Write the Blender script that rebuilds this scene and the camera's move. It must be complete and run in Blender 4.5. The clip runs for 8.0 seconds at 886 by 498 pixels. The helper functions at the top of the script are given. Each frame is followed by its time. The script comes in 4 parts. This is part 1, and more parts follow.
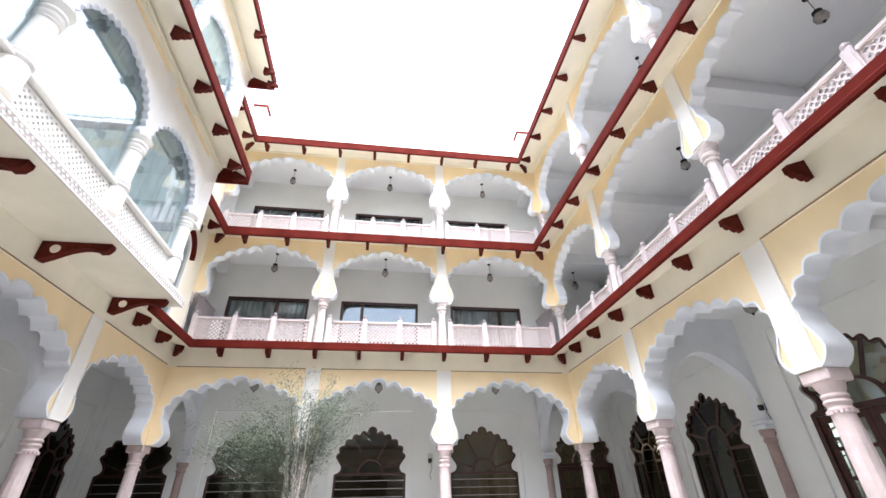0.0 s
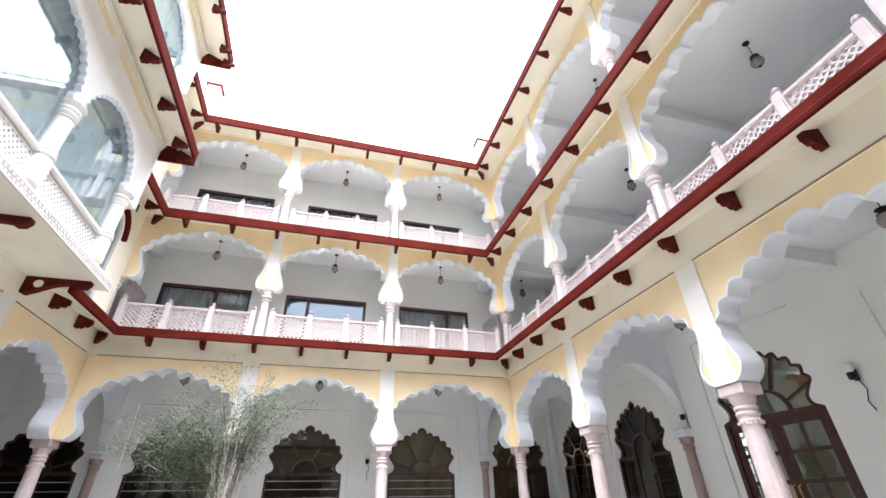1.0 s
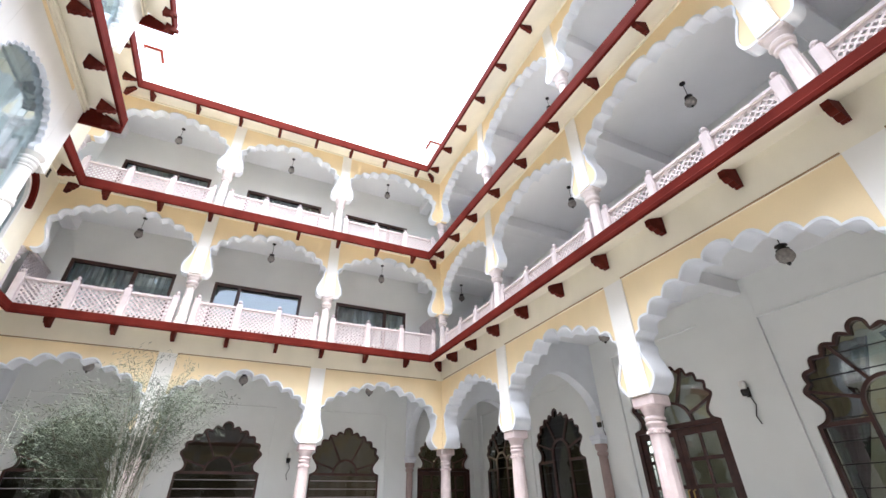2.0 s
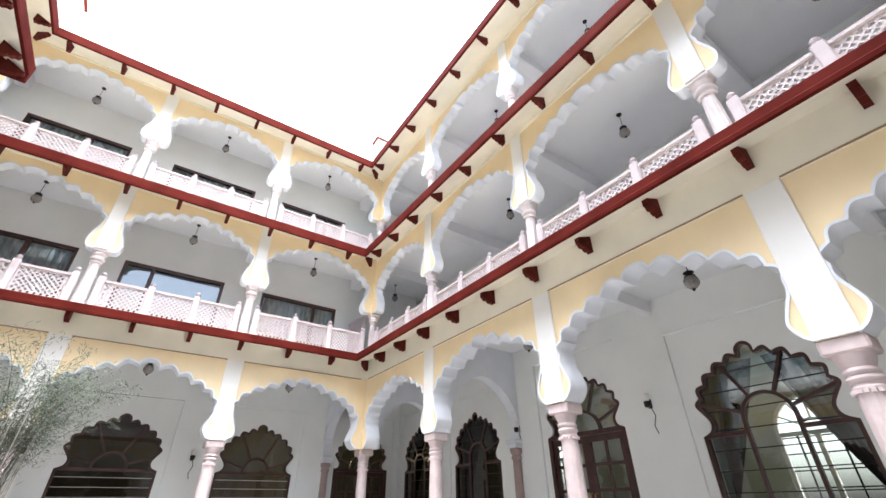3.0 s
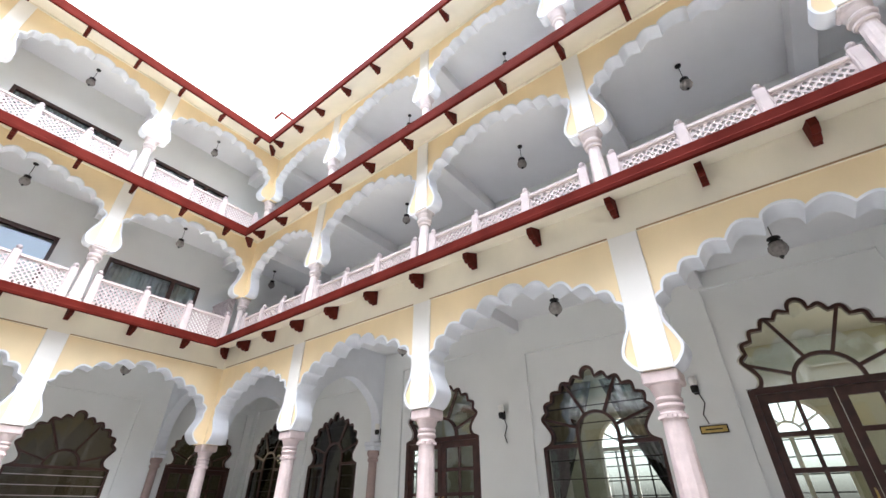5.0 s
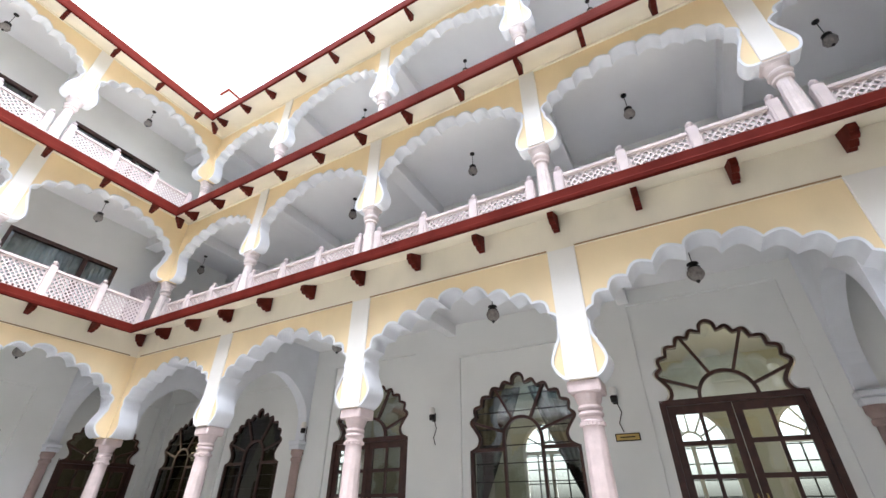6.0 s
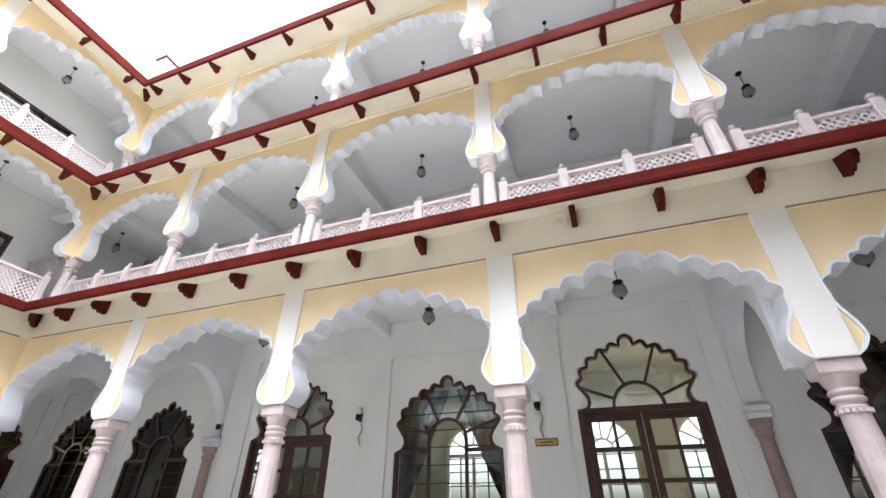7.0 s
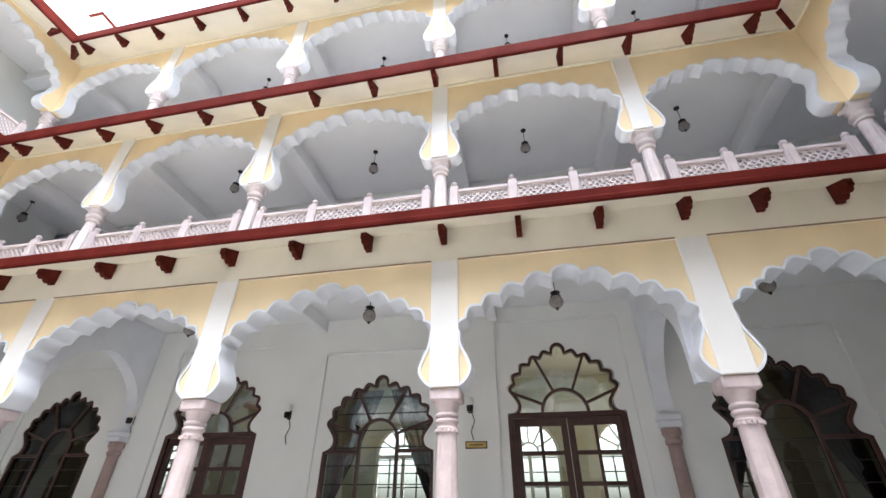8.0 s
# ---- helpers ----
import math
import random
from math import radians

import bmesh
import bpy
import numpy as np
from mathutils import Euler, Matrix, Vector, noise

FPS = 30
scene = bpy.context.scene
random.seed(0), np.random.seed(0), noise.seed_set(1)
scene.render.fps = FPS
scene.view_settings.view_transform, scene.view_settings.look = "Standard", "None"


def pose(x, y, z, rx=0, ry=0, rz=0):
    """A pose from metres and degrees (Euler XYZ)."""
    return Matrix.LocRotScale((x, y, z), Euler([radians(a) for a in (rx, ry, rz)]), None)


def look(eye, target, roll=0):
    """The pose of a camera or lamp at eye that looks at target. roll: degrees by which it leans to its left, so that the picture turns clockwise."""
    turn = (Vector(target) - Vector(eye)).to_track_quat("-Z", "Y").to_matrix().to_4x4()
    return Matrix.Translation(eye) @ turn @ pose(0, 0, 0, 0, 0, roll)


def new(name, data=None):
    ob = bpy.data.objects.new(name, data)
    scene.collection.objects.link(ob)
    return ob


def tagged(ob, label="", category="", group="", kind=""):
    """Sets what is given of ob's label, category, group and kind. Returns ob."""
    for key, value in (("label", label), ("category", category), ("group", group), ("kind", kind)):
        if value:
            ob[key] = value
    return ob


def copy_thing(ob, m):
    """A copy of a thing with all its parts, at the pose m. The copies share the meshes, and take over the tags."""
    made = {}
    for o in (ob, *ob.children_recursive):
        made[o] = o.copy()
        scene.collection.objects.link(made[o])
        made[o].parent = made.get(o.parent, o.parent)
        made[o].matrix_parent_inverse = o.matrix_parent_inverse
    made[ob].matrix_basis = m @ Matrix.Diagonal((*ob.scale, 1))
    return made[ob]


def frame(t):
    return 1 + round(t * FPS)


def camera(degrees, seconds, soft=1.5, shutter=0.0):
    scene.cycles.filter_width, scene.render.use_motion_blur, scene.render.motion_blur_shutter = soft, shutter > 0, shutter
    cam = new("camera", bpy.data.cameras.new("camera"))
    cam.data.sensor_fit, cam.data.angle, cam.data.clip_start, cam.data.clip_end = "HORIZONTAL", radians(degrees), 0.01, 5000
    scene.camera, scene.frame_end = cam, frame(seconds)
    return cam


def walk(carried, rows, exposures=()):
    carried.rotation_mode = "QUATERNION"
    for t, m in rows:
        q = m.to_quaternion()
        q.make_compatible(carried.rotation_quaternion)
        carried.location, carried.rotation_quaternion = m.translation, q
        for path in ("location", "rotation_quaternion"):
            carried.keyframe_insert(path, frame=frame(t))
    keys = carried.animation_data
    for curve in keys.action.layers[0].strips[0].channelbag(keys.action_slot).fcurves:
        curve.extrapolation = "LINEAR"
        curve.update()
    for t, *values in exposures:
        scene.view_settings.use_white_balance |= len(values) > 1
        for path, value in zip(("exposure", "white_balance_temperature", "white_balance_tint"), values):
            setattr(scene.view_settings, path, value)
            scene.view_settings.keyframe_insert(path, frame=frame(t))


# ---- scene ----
cam = camera(92.45, 8.0, soft=1.5)
EYE = (0.0, 0.0, 1.2)
# seconds, heading, tilt, lean (degrees): the camera turns on its tripod
PATH = [
    (0, -8.76, 31.22, -1.41),
    (0.5, -12.38, 31.22, -1.31),
    (1, -16.16, 31.24, -1.16),
    (1.5, -20.34, 31.24, -0.94),
    (3, -34.83, 31.30, -0.60),
    (3.5, -39.34, 31.34, -0.36),
    (4, -43.65, 31.35, -0.24),
    (4.5, -47.83, 31.41, -0.18),
    (6, -60.65, 31.65, 0.26),
    (6.5, -65.44, 31.76, 0.29),
    (7, -69.87, 31.86, 0.35),
    (7.5, -74.20, 31.96, 0.38),
    (8, -78.37, 32.05, 0.44),
]


def aim(yaw, tilt, lean):
    return pose(*EYE) @ pose(0, 0, 0, 0, 0, yaw) @ pose(0, 0, 0, 90 + tilt) @ pose(0, 0, 0, 0, 0, lean)


walk(cam, [(t, aim(a, b, c)) for t, a, b, c in PATH], exposures=[(0.0, 3.42, 6050, 10), (8.0, 3.40, 6050, 10)])

# ---- world and sun: bright overcast ----
world = bpy.data.worlds.new("world")
scene.world = world
world.use_nodes = True
wn, wl = world.node_tree.nodes, world.node_tree.links
sky = wn.new("ShaderNodeTexSky")
sky.sky_type = "NISHITA"
sky.sun_disc = False
sky.sun_elevation, sky.sun_rotation = radians(80), radians(188)
sky.air_density, sky.dust_density, sky.ozone_density = 1.0, 6.0, 1.0
grey = wn.new("ShaderNodeHueSaturation")
grey.inputs["Saturation"].default_value = 0.42
wl.new(sky.outputs[0], grey.inputs["Color"])
wl.new(grey.outputs[0], wn["Background"].inputs["Color"])
wn["Background"].inputs["Strength"].default_value = 0.125
sun = new("sun", bpy.data.lights.new("sun", "SUN"))
sun.data.energy, sun.data.angle, sun.data.color = 0.7, radians(80), (1.0, 0.985, 0.96)
sun.matrix_world = look((0, 0, 0), (0.14 * math.cos(radians(80)), 0.99 * math.cos(radians(80)), -math.sin(radians(80))))


# ---- materials ----
def material(name, color, rough=0.6, metal=0.0, vary=0.08, scale=3.0, fine=60.0, bump=0.15, streak=0.0, stain=None, by_object=0.0, spec=0.25):
    """Paint, stone or wood: broad stains, fine grain, faint relief."""
    m = bpy.data.materials.new(name)
    m.use_nodes = True
    n, l = m.node_tree.nodes, m.node_tree.links
    b = n["Principled BSDF"]
    b.inputs["Metallic"].default_value = metal
    b.inputs["Specular IOR Level"].default_value = 0.5 if rough < 0.5 else spec
    tc = n.new("ShaderNodeTexCoord")
    mp = n.new("ShaderNodeMapping")
    mp.inputs["Scale"].default_value = (1, 1, 1 - 0.8 * streak)
    l.new(tc.outputs["Object"], mp.inputs["Vector"])
    big, small = n.new("ShaderNodeTexNoise"), n.new("ShaderNodeTexNoise")
    big.inputs["Scale"].default_value, big.inputs["Detail"].default_value = scale, 5
    small.inputs["Scale"].default_value, small.inputs["Detail"].default_value = fine, 3
    l.new(mp.outputs[0], big.inputs["Vector"])
    l.new(tc.outputs["Object"], small.inputs["Vector"])
    ramp = n.new("ShaderNodeMapRange")
    ramp.inputs["From Min"].default_value, ramp.inputs["From Max"].default_value = 0.35, 0.7
    l.new(big.outputs["Fac"], ramp.inputs["Value"])
    mix = n.new("ShaderNodeMixRGB")
    dark = stain or tuple(c * (1 - 2.2 * vary) for c in color)
    mix.inputs["Color1"].default_value, mix.inputs["Color2"].default_value = (*color, 1), (*dark, 1)
    l.new(ramp.outputs[0], mix.inputs["Fac"])
    grain = n.new("ShaderNodeMixRGB")
    grain.blend_type, grain.inputs["Fac"].default_value = "MULTIPLY", min(1, vary * 3)
    l.new(mix.outputs[0], grain.inputs["Color1"])
    l.new(small.outputs["Color"], grain.inputs["Color2"])
    bright = n.new("ShaderNodeMapRange")
    bright.inputs["To Min"].default_value, bright.inputs["To Max"].default_value = 0.75, 1.15
    l.new(small.outputs["Fac"], bright.inputs["Value"])
    l.new(bright.outputs[0], grain.inputs["Color2"])
    out = grain.outputs[0]
    if by_object:
        info, hsv = n.new("ShaderNodeObjectInfo"), n.new("ShaderNodeHueSaturation")
        mr = n.new("ShaderNodeMapRange")
        mr.inputs["To Min"].default_value, mr.inputs["To Max"].default_value = 1 - by_object, 1 + by_object
        l.new(info.outputs["Random"], mr.inputs["Value"])
        l.new(mr.outputs[0], hsv.inputs["Value"])
        l.new(out, hsv.inputs["Color"])
        out = hsv.outputs[0]
    l.new(out, b.inputs["Base Color"])
    rr = n.new("ShaderNodeMapRange")
    rr.inputs["To Min"].default_value, rr.inputs["To Max"].default_value = max(0.05, rough - 0.12), min(1, rough + 0.12)
    l.new(big.outputs["Fac"], rr.inputs["Value"])
    l.new(rr.outputs[0], b.inputs["Roughness"])
    bp = n.new("ShaderNodeBump")
    bp.inputs["Strength"].default_value, bp.inputs["Distance"].default_value = bump, 0.004
    l.new(small.outputs["Fac"], bp.inputs["Height"])
    l.new(bp.outputs[0], b.inputs["Normal"])
    return m


def glass_material(name, tint, mirror, rough=0.0):
    """Window pane: clear body under a mirror coat."""
    m = bpy.data.materials.new(name)
    m.use_nodes = True
    n, l = m.node_tree.nodes, m.node_tree.links
    n.remove(n["Principled BSDF"])
    clear, gloss, mix = n.new("ShaderNodeBsdfTransparent"), n.new("ShaderNodeBsdfGlossy"), n.new("ShaderNodeMixShader")
    facing, fres, mr = n.new("ShaderNodeLayerWeight"), n.new("ShaderNodeMath"), n.new("ShaderNodeMapRange")
    clear.inputs["Color"].default_value = (*tint, 1)
    gloss.inputs["Roughness"].default_value = rough
    gloss.inputs["Color"].default_value = (0.9, 0.95, 1.0, 1)
    facing.inputs["Blend"].default_value = 0.5
    fres.operation = "POWER"
    fres.inputs[1].default_value = 4.0
    l.new(facing.outputs["Facing"], fres.inputs[0])
    mr.inputs["To Min"].default_value, mr.inputs["To Max"].default_value = mirror, 0.8
    l.new(fres.outputs[0], mr.inputs["Value"])
    l.new(mr.outputs[0], mix.inputs["Fac"])
    wave, bp = n.new("ShaderNodeTexNoise"), n.new("ShaderNodeBump")
    wave.inputs["Scale"].default_value = 1.3
    bp.inputs["Strength"].default_value, bp.inputs["Distance"].default_value = 0.12, 0.02
    l.new(wave.outputs["Fac"], bp.inputs["Height"])
    l.new(bp.outputs[0], gloss.inputs["Normal"])
    l.new(clear.outputs[0], mix.inputs[1])
    l.new(gloss.outputs[0], mix.inputs[2])
    l.new(mix.outputs[0], n["Material Output"].inputs["Surface"])
    return m


# gold-brown line colour, darkened to hold the panel moulding's shadow
OCHRE_SHADE = material("ochre_shadow_line", (0.36, 0.24, 0.13), 0.7, vary=0.1)
YELLOW = material("yellow_limewash", (0.90, 0.735, 0.47), 0.75, vary=0.05, scale=1.2, streak=0.5)
CREAM = material("cream_paint", (0.88, 0.825, 0.69), 0.7, vary=0.05, scale=1.5, streak=0.4)
WHITE = material("white_paint", (0.85, 0.83, 0.79), 0.65, vary=0.03, scale=1.4, streak=0.5)
ARCHW = material("arch_white_paint", (0.80, 0.82, 0.86), 0.65, vary=0.04, scale=2.0, by_object=0.02)
INNER = material("inner_wall_paint", (0.82, 0.83, 0.81), 0.7, vary=0.03, scale=0.9)
CEIL = material("ceiling_paint", (0.86, 0.86, 0.87), 0.8, vary=0.04, scale=0.7)
PINK = material("pink_sandstone", (0.66, 0.55, 0.54), 0.6, vary=0.10, scale=6, fine=90, bump=0.3)
JALI = material("pale_pink_stone", (0.53, 0.465, 0.47), 0.65, vary=0.06, scale=5, fine=80, bump=0.25, by_object=0.03)
UCOL = material("pink_grey_stone", (0.66, 0.59, 0.585), 0.6, vary=0.1, scale=6, fine=90, bump=0.3)
RED = material("red_oxide_paint", (0.098, 0.013, 0.009), 0.8, spec=0.03, vary=0.14, scale=2.5, fine=50, bump=0.2)
REDB = material("red_bracket_paint", (0.105, 0.017, 0.011), 0.7, spec=0.08, vary=0.16, scale=7, fine=70, bump=0.3, by_object=0.1)
WOOD = material("dark_wood", (0.060, 0.022, 0.016), 0.4, vary=0.2, scale=9, fine=80)
BLACK = material("dark_metal", (0.03, 0.028, 0.027), 0.4, metal=0.6, vary=0.2, scale=12)
BRASS = material("brass_plate", (0.62, 0.45, 0.16), 0.35, metal=0.8, vary=0.1, scale=10)
GLOBE = material("ribbed_lamp_glass", (0.33, 0.30, 0.28), 0.15, vary=0.15, scale=20)
STONE = material("court_paving", (0.265, 0.26, 0.25), 0.6, vary=0.1, scale=1.5)
MARBLE = material("pale_gallery_floor", (0.76, 0.755, 0.75), 0.5, vary=0.05, scale=1.5)
BROWNP = material("brown_pink_sandstone", (0.42, 0.31, 0.285), 0.65, vary=0.1, scale=6, fine=90, bump=0.3)
WEATHER = material("weathered_plaster", (0.40, 0.375, 0.36), 0.8, vary=0.12, scale=3)
EARTH = material("ground_earth", (0.32, 0.27, 0.21), 0.9, vary=0.15, scale=0.2)
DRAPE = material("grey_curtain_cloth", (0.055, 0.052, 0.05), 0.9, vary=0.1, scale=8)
BAYCLOTH = material("white_sheer_cloth", (0.78, 0.84, 0.85), 0.9, vary=0.06, scale=6)
SHEER = material("pale_curtain_cloth", (0.62, 0.68, 0.70), 0.9, vary=0.08, scale=8)
ROOM = material("room_wall_paint", (0.58, 0.58, 0.47), 0.8, vary=0.05, scale=1)
BARK = material("pale_bark", (0.50, 0.47, 0.42), 0.8, vary=0.2, scale=12)
LEAF = material("feathery_leaf", (0.05, 0.066, 0.038), 0.6, vary=0.2, scale=5, by_object=0.1)
TWIG = material("olive_twig", (0.12, 0.13, 0.08), 0.7, vary=0.2, scale=9)
GLOW = bpy.data.materials.new("lit_lamp_glass")
GLOW.use_nodes = True
GLOW.node_tree.nodes["Principled BSDF"].inputs["Emission Color"].default_value = (1.0, 0.55, 0.18, 1)
GLOW.node_tree.nodes["Principled BSDF"].inputs["Emission Strength"].default_value = 0.25
PANE = glass_material("window_glass", (0.82, 0.85, 0.80), 0.12)
CLEAR = glass_material("clear_window_glass", (0.90, 0.94, 0.94), 0.06)
# darker copies of the pane: the tint stands in for rooms in shade
DULL = glass_material("dark_room_glass", (0.47, 0.46, 0.44), 0.05)
DIM = glass_material("unlit_room_glass", (0.36, 0.36, 0.34), 0.05)
MIRROR = glass_material("reflective_glass", (0.80, 0.86, 0.88), 0.07)
BAYGLASS = glass_material("bay_window_glass", (0.88, 0.93, 0.94), 0.13)


# ---- mesh helpers ----
def part(name, bm, mat, parent, label="", smooth=False, m=None):
    me = bpy.data.meshes.new(name)
    bmesh.ops.recalc_face_normals(bm, faces=bm.faces)
    if smooth:
        for f in bm.faces:
            f.smooth = True
    bm.to_mesh(me)
    bm.free()
    if smooth:
        me.set_sharp_from_angle(angle=radians(38))
    me.materials.append(mat)
    return link(name, me, parent, label, m)


def link(name, me, parent, label="", m=None):
    ob = new(name, me)
    if parent is not None:
        ob.parent = parent
    if m is not None:
        ob.matrix_basis = m
    if label:
        tagged(ob, label)
    return ob


def thing(name, m, label, category, group="", kind=""):
    ob = new(name)
    ob.empty_display_size = 0.2
    ob.matrix_basis = m
    return tagged(ob, label, category, group, kind)


def box(bm, x0, x1, y0, y1, z0, z1, bevel=0.0):
    v = [bm.verts.new((x, y, z)) for z in (z0, z1) for y in (y0, y1) for x in (x0, x1)]
    faces = [bm.faces.new([v[i] for i in q]) for q in ((0, 2, 3, 1), (4, 5, 7, 6), (0, 1, 5, 4), (2, 6, 7, 3), (0, 4, 6, 2), (1, 3, 7, 5))]
    if bevel:
        edges = {e for f in faces for e in f.edges}
        bmesh.ops.bevel(bm, geom=list(edges), offset=bevel, segments=1, affect="EDGES")


def boxed(*a, bevel=0.0):
    bm = bmesh.new()
    box(bm, *a, bevel=bevel)
    return bm


def prism(bm, pts, y0, y1):
    """A solid whose outline pts (x, z) runs from depth y0 to y1."""
    a = [bm.verts.new((x, y0, z)) for x, z in pts]
    b = [bm.verts.new((x, y1, z)) for x, z in pts]
    bm.faces.new(a)
    bm.faces.new(b[::-1])
    for i in range(len(pts)):
        j = (i + 1) % len(pts)
        bm.faces.new((a[i], b[i], b[j], a[j]))


def ribbon(bm, inner, outer, y0, y1):
    """A solid band between two open lines of equal length."""
    rows = []
    for (xi, zi), (xo, zo) in zip(inner, outer):
        rows.append([bm.verts.new(c) for c in ((xi, y0, zi), (xo, y0, zo), (xo, y1, zo), (xi, y1, zi))])
    for a, b in zip(rows, rows[1:]):
        for k in range(4):
            bm.faces.new((a[k], a[(k + 1) % 4], b[(k + 1) % 4], b[k]))
    bm.faces.new(rows[0])
    bm.faces.new(rows[-1][::-1])


def lathe(bm, profile, segs=20, flute=0.0, z_flute=(0, 0)):
    rings = []
    for r, z in profile:
        ring = []
        for i in range(segs):
            a = 2 * math.pi * i / segs
            q = r * (1 - (flute if (i % 2 and z_flute[0] <= z <= z_flute[1]) else 0))
            ring.append(bm.verts.new((q * math.cos(a), q * math.sin(a), z)))
        rings.append(ring)
    for a, b in zip(rings, rings[1:]):
        for i in range(segs):
            j = (i + 1) % segs
            bm.faces.new((a[i], a[j], b[j], b[i]))
    bm.faces.new(rings[0][::-1])
    bm.faces.new(rings[-1])


def tube(bm, pts, r0, r1, segs=6):
    pts = [Vector(p) for p in pts]
    rings = []
    for i, p in enumerate(pts):
        d = (pts[min(i + 1, len(pts) - 1)] - pts[max(i - 1, 0)]).normalized()
        side = d.orthogonal().normalized()
        up = d.cross(side)
        r = r0 + (r1 - r0) * i / max(1, len(pts) - 1)
        rings.append([bm.verts.new(p + (side * math.cos(2 * math.pi * k / segs) + up * math.sin(2 * math.pi * k / segs)) * r) for k in range(segs)])
    for a, b in zip(rings, rings[1:]):
        for k in range(segs):
            bm.faces.new((a[k], a[(k + 1) % segs], b[(k + 1) % segs], b[k]))
    bm.faces.new(rings[0][::-1])
    bm.faces.new(rings[-1])


def smooth_line(pts, n=5):
    """A soft curve through pts."""
    out = []
    for i in range(len(pts) - 1):
        p0, p1, p2, p3 = (Vector(pts[max(0, min(len(pts) - 1, k))]) for k in (i - 1, i, i + 1, i + 2))
        for j in range(n):
            t = j / n
            out.append(tuple(0.5 * (2 * p1 + (p2 - p0) * t + (2 * p0 - 5 * p1 + 4 * p2 - p3) * t * t + (3 * p1 - p0 - 3 * p2 + p3) * t ** 3)))
    return out + [tuple(pts[-1])]


def lobe(a, b, sag, n=8):
    """An arc from a to b that swells to the left of the way by sag of its chord."""
    a, b = Vector(a), Vector(b)
    d = b - a
    left = Vector((-d.y, d.x))
    # sits as a sine swell with steep ends
    return [tuple(a + d * (k / n) + left * sag * math.sin(math.pi * k / n)) for k in range(n)]


def foils(foot, cusps, apex, sag=0.34):
    """Half of a multifoil arch from its foot on the positive side to the crown, mirrored to the whole, left to right."""
    half = smooth_line(foot + cusps[:1], 4)[:-1]
    for a, b in zip(cusps, cusps[1:]):
        half += lobe(a, b, -sag)
    x, z = cusps[-1]
    crown = [(x * math.cos(math.pi / 2 * k / 6) * (1 + 0.10 * math.sin(math.pi * k / 6)), z + (apex - z) * math.sin(math.pi / 2 * k / 6)) for k in range(7)]
    half += crown
    return [(-x, z) for x, z in half[:-1]] + [(0.0, half[-1][1])] + [(x, z) for x, z in half[-2::-1]]


def offset(line, w):
    """The line moved to its left (away from the opening, for a line that runs left to right over it)."""
    out = []
    for i, p in enumerate(line):
        a, b = Vector(line[max(0, i - 1)]), Vector(line[min(len(line) - 1, i + 1)])
        d = (b - a).normalized()
        out.append((p[0] - d.y * w, p[1] + d.x * w))
    return out


def arch_ground(hw):
    k = hw / 1.68
    h = 1 + 0.35 * (k - 1)
    cus = [(hw - 0.20, 0.66), (hw - 0.28, 0.87), (hw - 0.49, 1.04 * h), (hw - 0.77 * k, 1.17 * h), (hw - 1.09 * k, 1.285 * h), (0.19 * k, 1.38 * h)]
    return foils([(hw - 0.15, 0.0), (hw - 0.25, 0.07), (hw - 0.32, 0.21), (hw - 0.265, 0.38), (hw - 0.195, 0.54)], cus, 1.535 * h, 0.32)


def arch_upper(hw):
    """The narrower the bay, the lower its crown."""
    k = hw / 1.68
    h = 1 + 0.7 * (k - 1)
    cus = [(hw - 0.205, 0.65 * h), (hw - 0.30, 0.90 * h), (hw - 0.51 * k, 1.09 * h), (hw - 0.79 * k, 1.235 * h), (hw - 1.10 * k, 1.335 * h), (0.21 * k, 1.405 * h)]
    return foils([(hw - 0.14, -0.02), (hw - 0.25, -0.015), (hw - 0.315, 0.05), (hw - 0.335, 0.19), (hw - 0.275, 0.38), (hw - 0.21, 0.54)], cus, 1.54 * h, 0.30)


def arch_bay(hw, rise):
    cus = [((hw - 0.15) * math.cos(radians(a)), 0.16 + (rise - 0.22) * math.sin(radians(a))) for a in range(0, 82, 10)]
    return foils([(hw - 0.10, 0.0), (hw - 0.19, 0.06)], cus, rise, 0.4)


def arch_window(hw, rise):
    s, q = hw / 1.0, rise / 1.3
    cus = [(0.93 * s, 0.36 * q), (0.90 * s, 0.57 * q), (0.77 * s, 0.77 * q), (0.58 * s, 0.93 * q), (0.36 * s, 1.05 * q), (0.14 * s, 1.12 * q)]
    return foils([(0.99 * s, 0.0), (0.86 * s, 0.07 * q), (0.83 * s, 0.2 * q)], cus, 1.3 * q, 0.36)

# ---- plan: local x along a wall, local y away from the court, z up ----
RX, BY, LX, FY, DEPTH, THICK = 5.1, 11.14, -5.1, -4.88, 2.5, 0.34
EAST = pose(RX, 0, 0, 0, 0, -90)
NORTH = pose(0, BY, 0)
WEST = pose(LX, 0, 0, 0, 0, 90)
SOUTH = pose(0, FY, 0, 0, 0, 180)
COLS = {
    "east": [-11.14, -7.9, -4.44, -1.02, 2.2, 4.88],
    "north": [-5.1, -1.68, 1.65, 5.1],
    "west": [-4.88, -2.2, 1.02, 4.44, 7.97, 11.14],
    "south": [-5.1, -1.68, 1.68, 5.1],
}
# the upper arcades of the east wall stand a hand's width further along
UP_SHIFT = {("east", 1): -0.10, ("east", 2): -0.15}


def columns(side, storey):
    c, d = COLS[side], UP_SHIFT.get((side, storey), 0.0)
    return [c[0]] + [u + d for u in c[1:-1]] + [c[-1]]


PLACE = {"east": EAST, "north": NORTH, "west": WEST, "south": SOUTH}
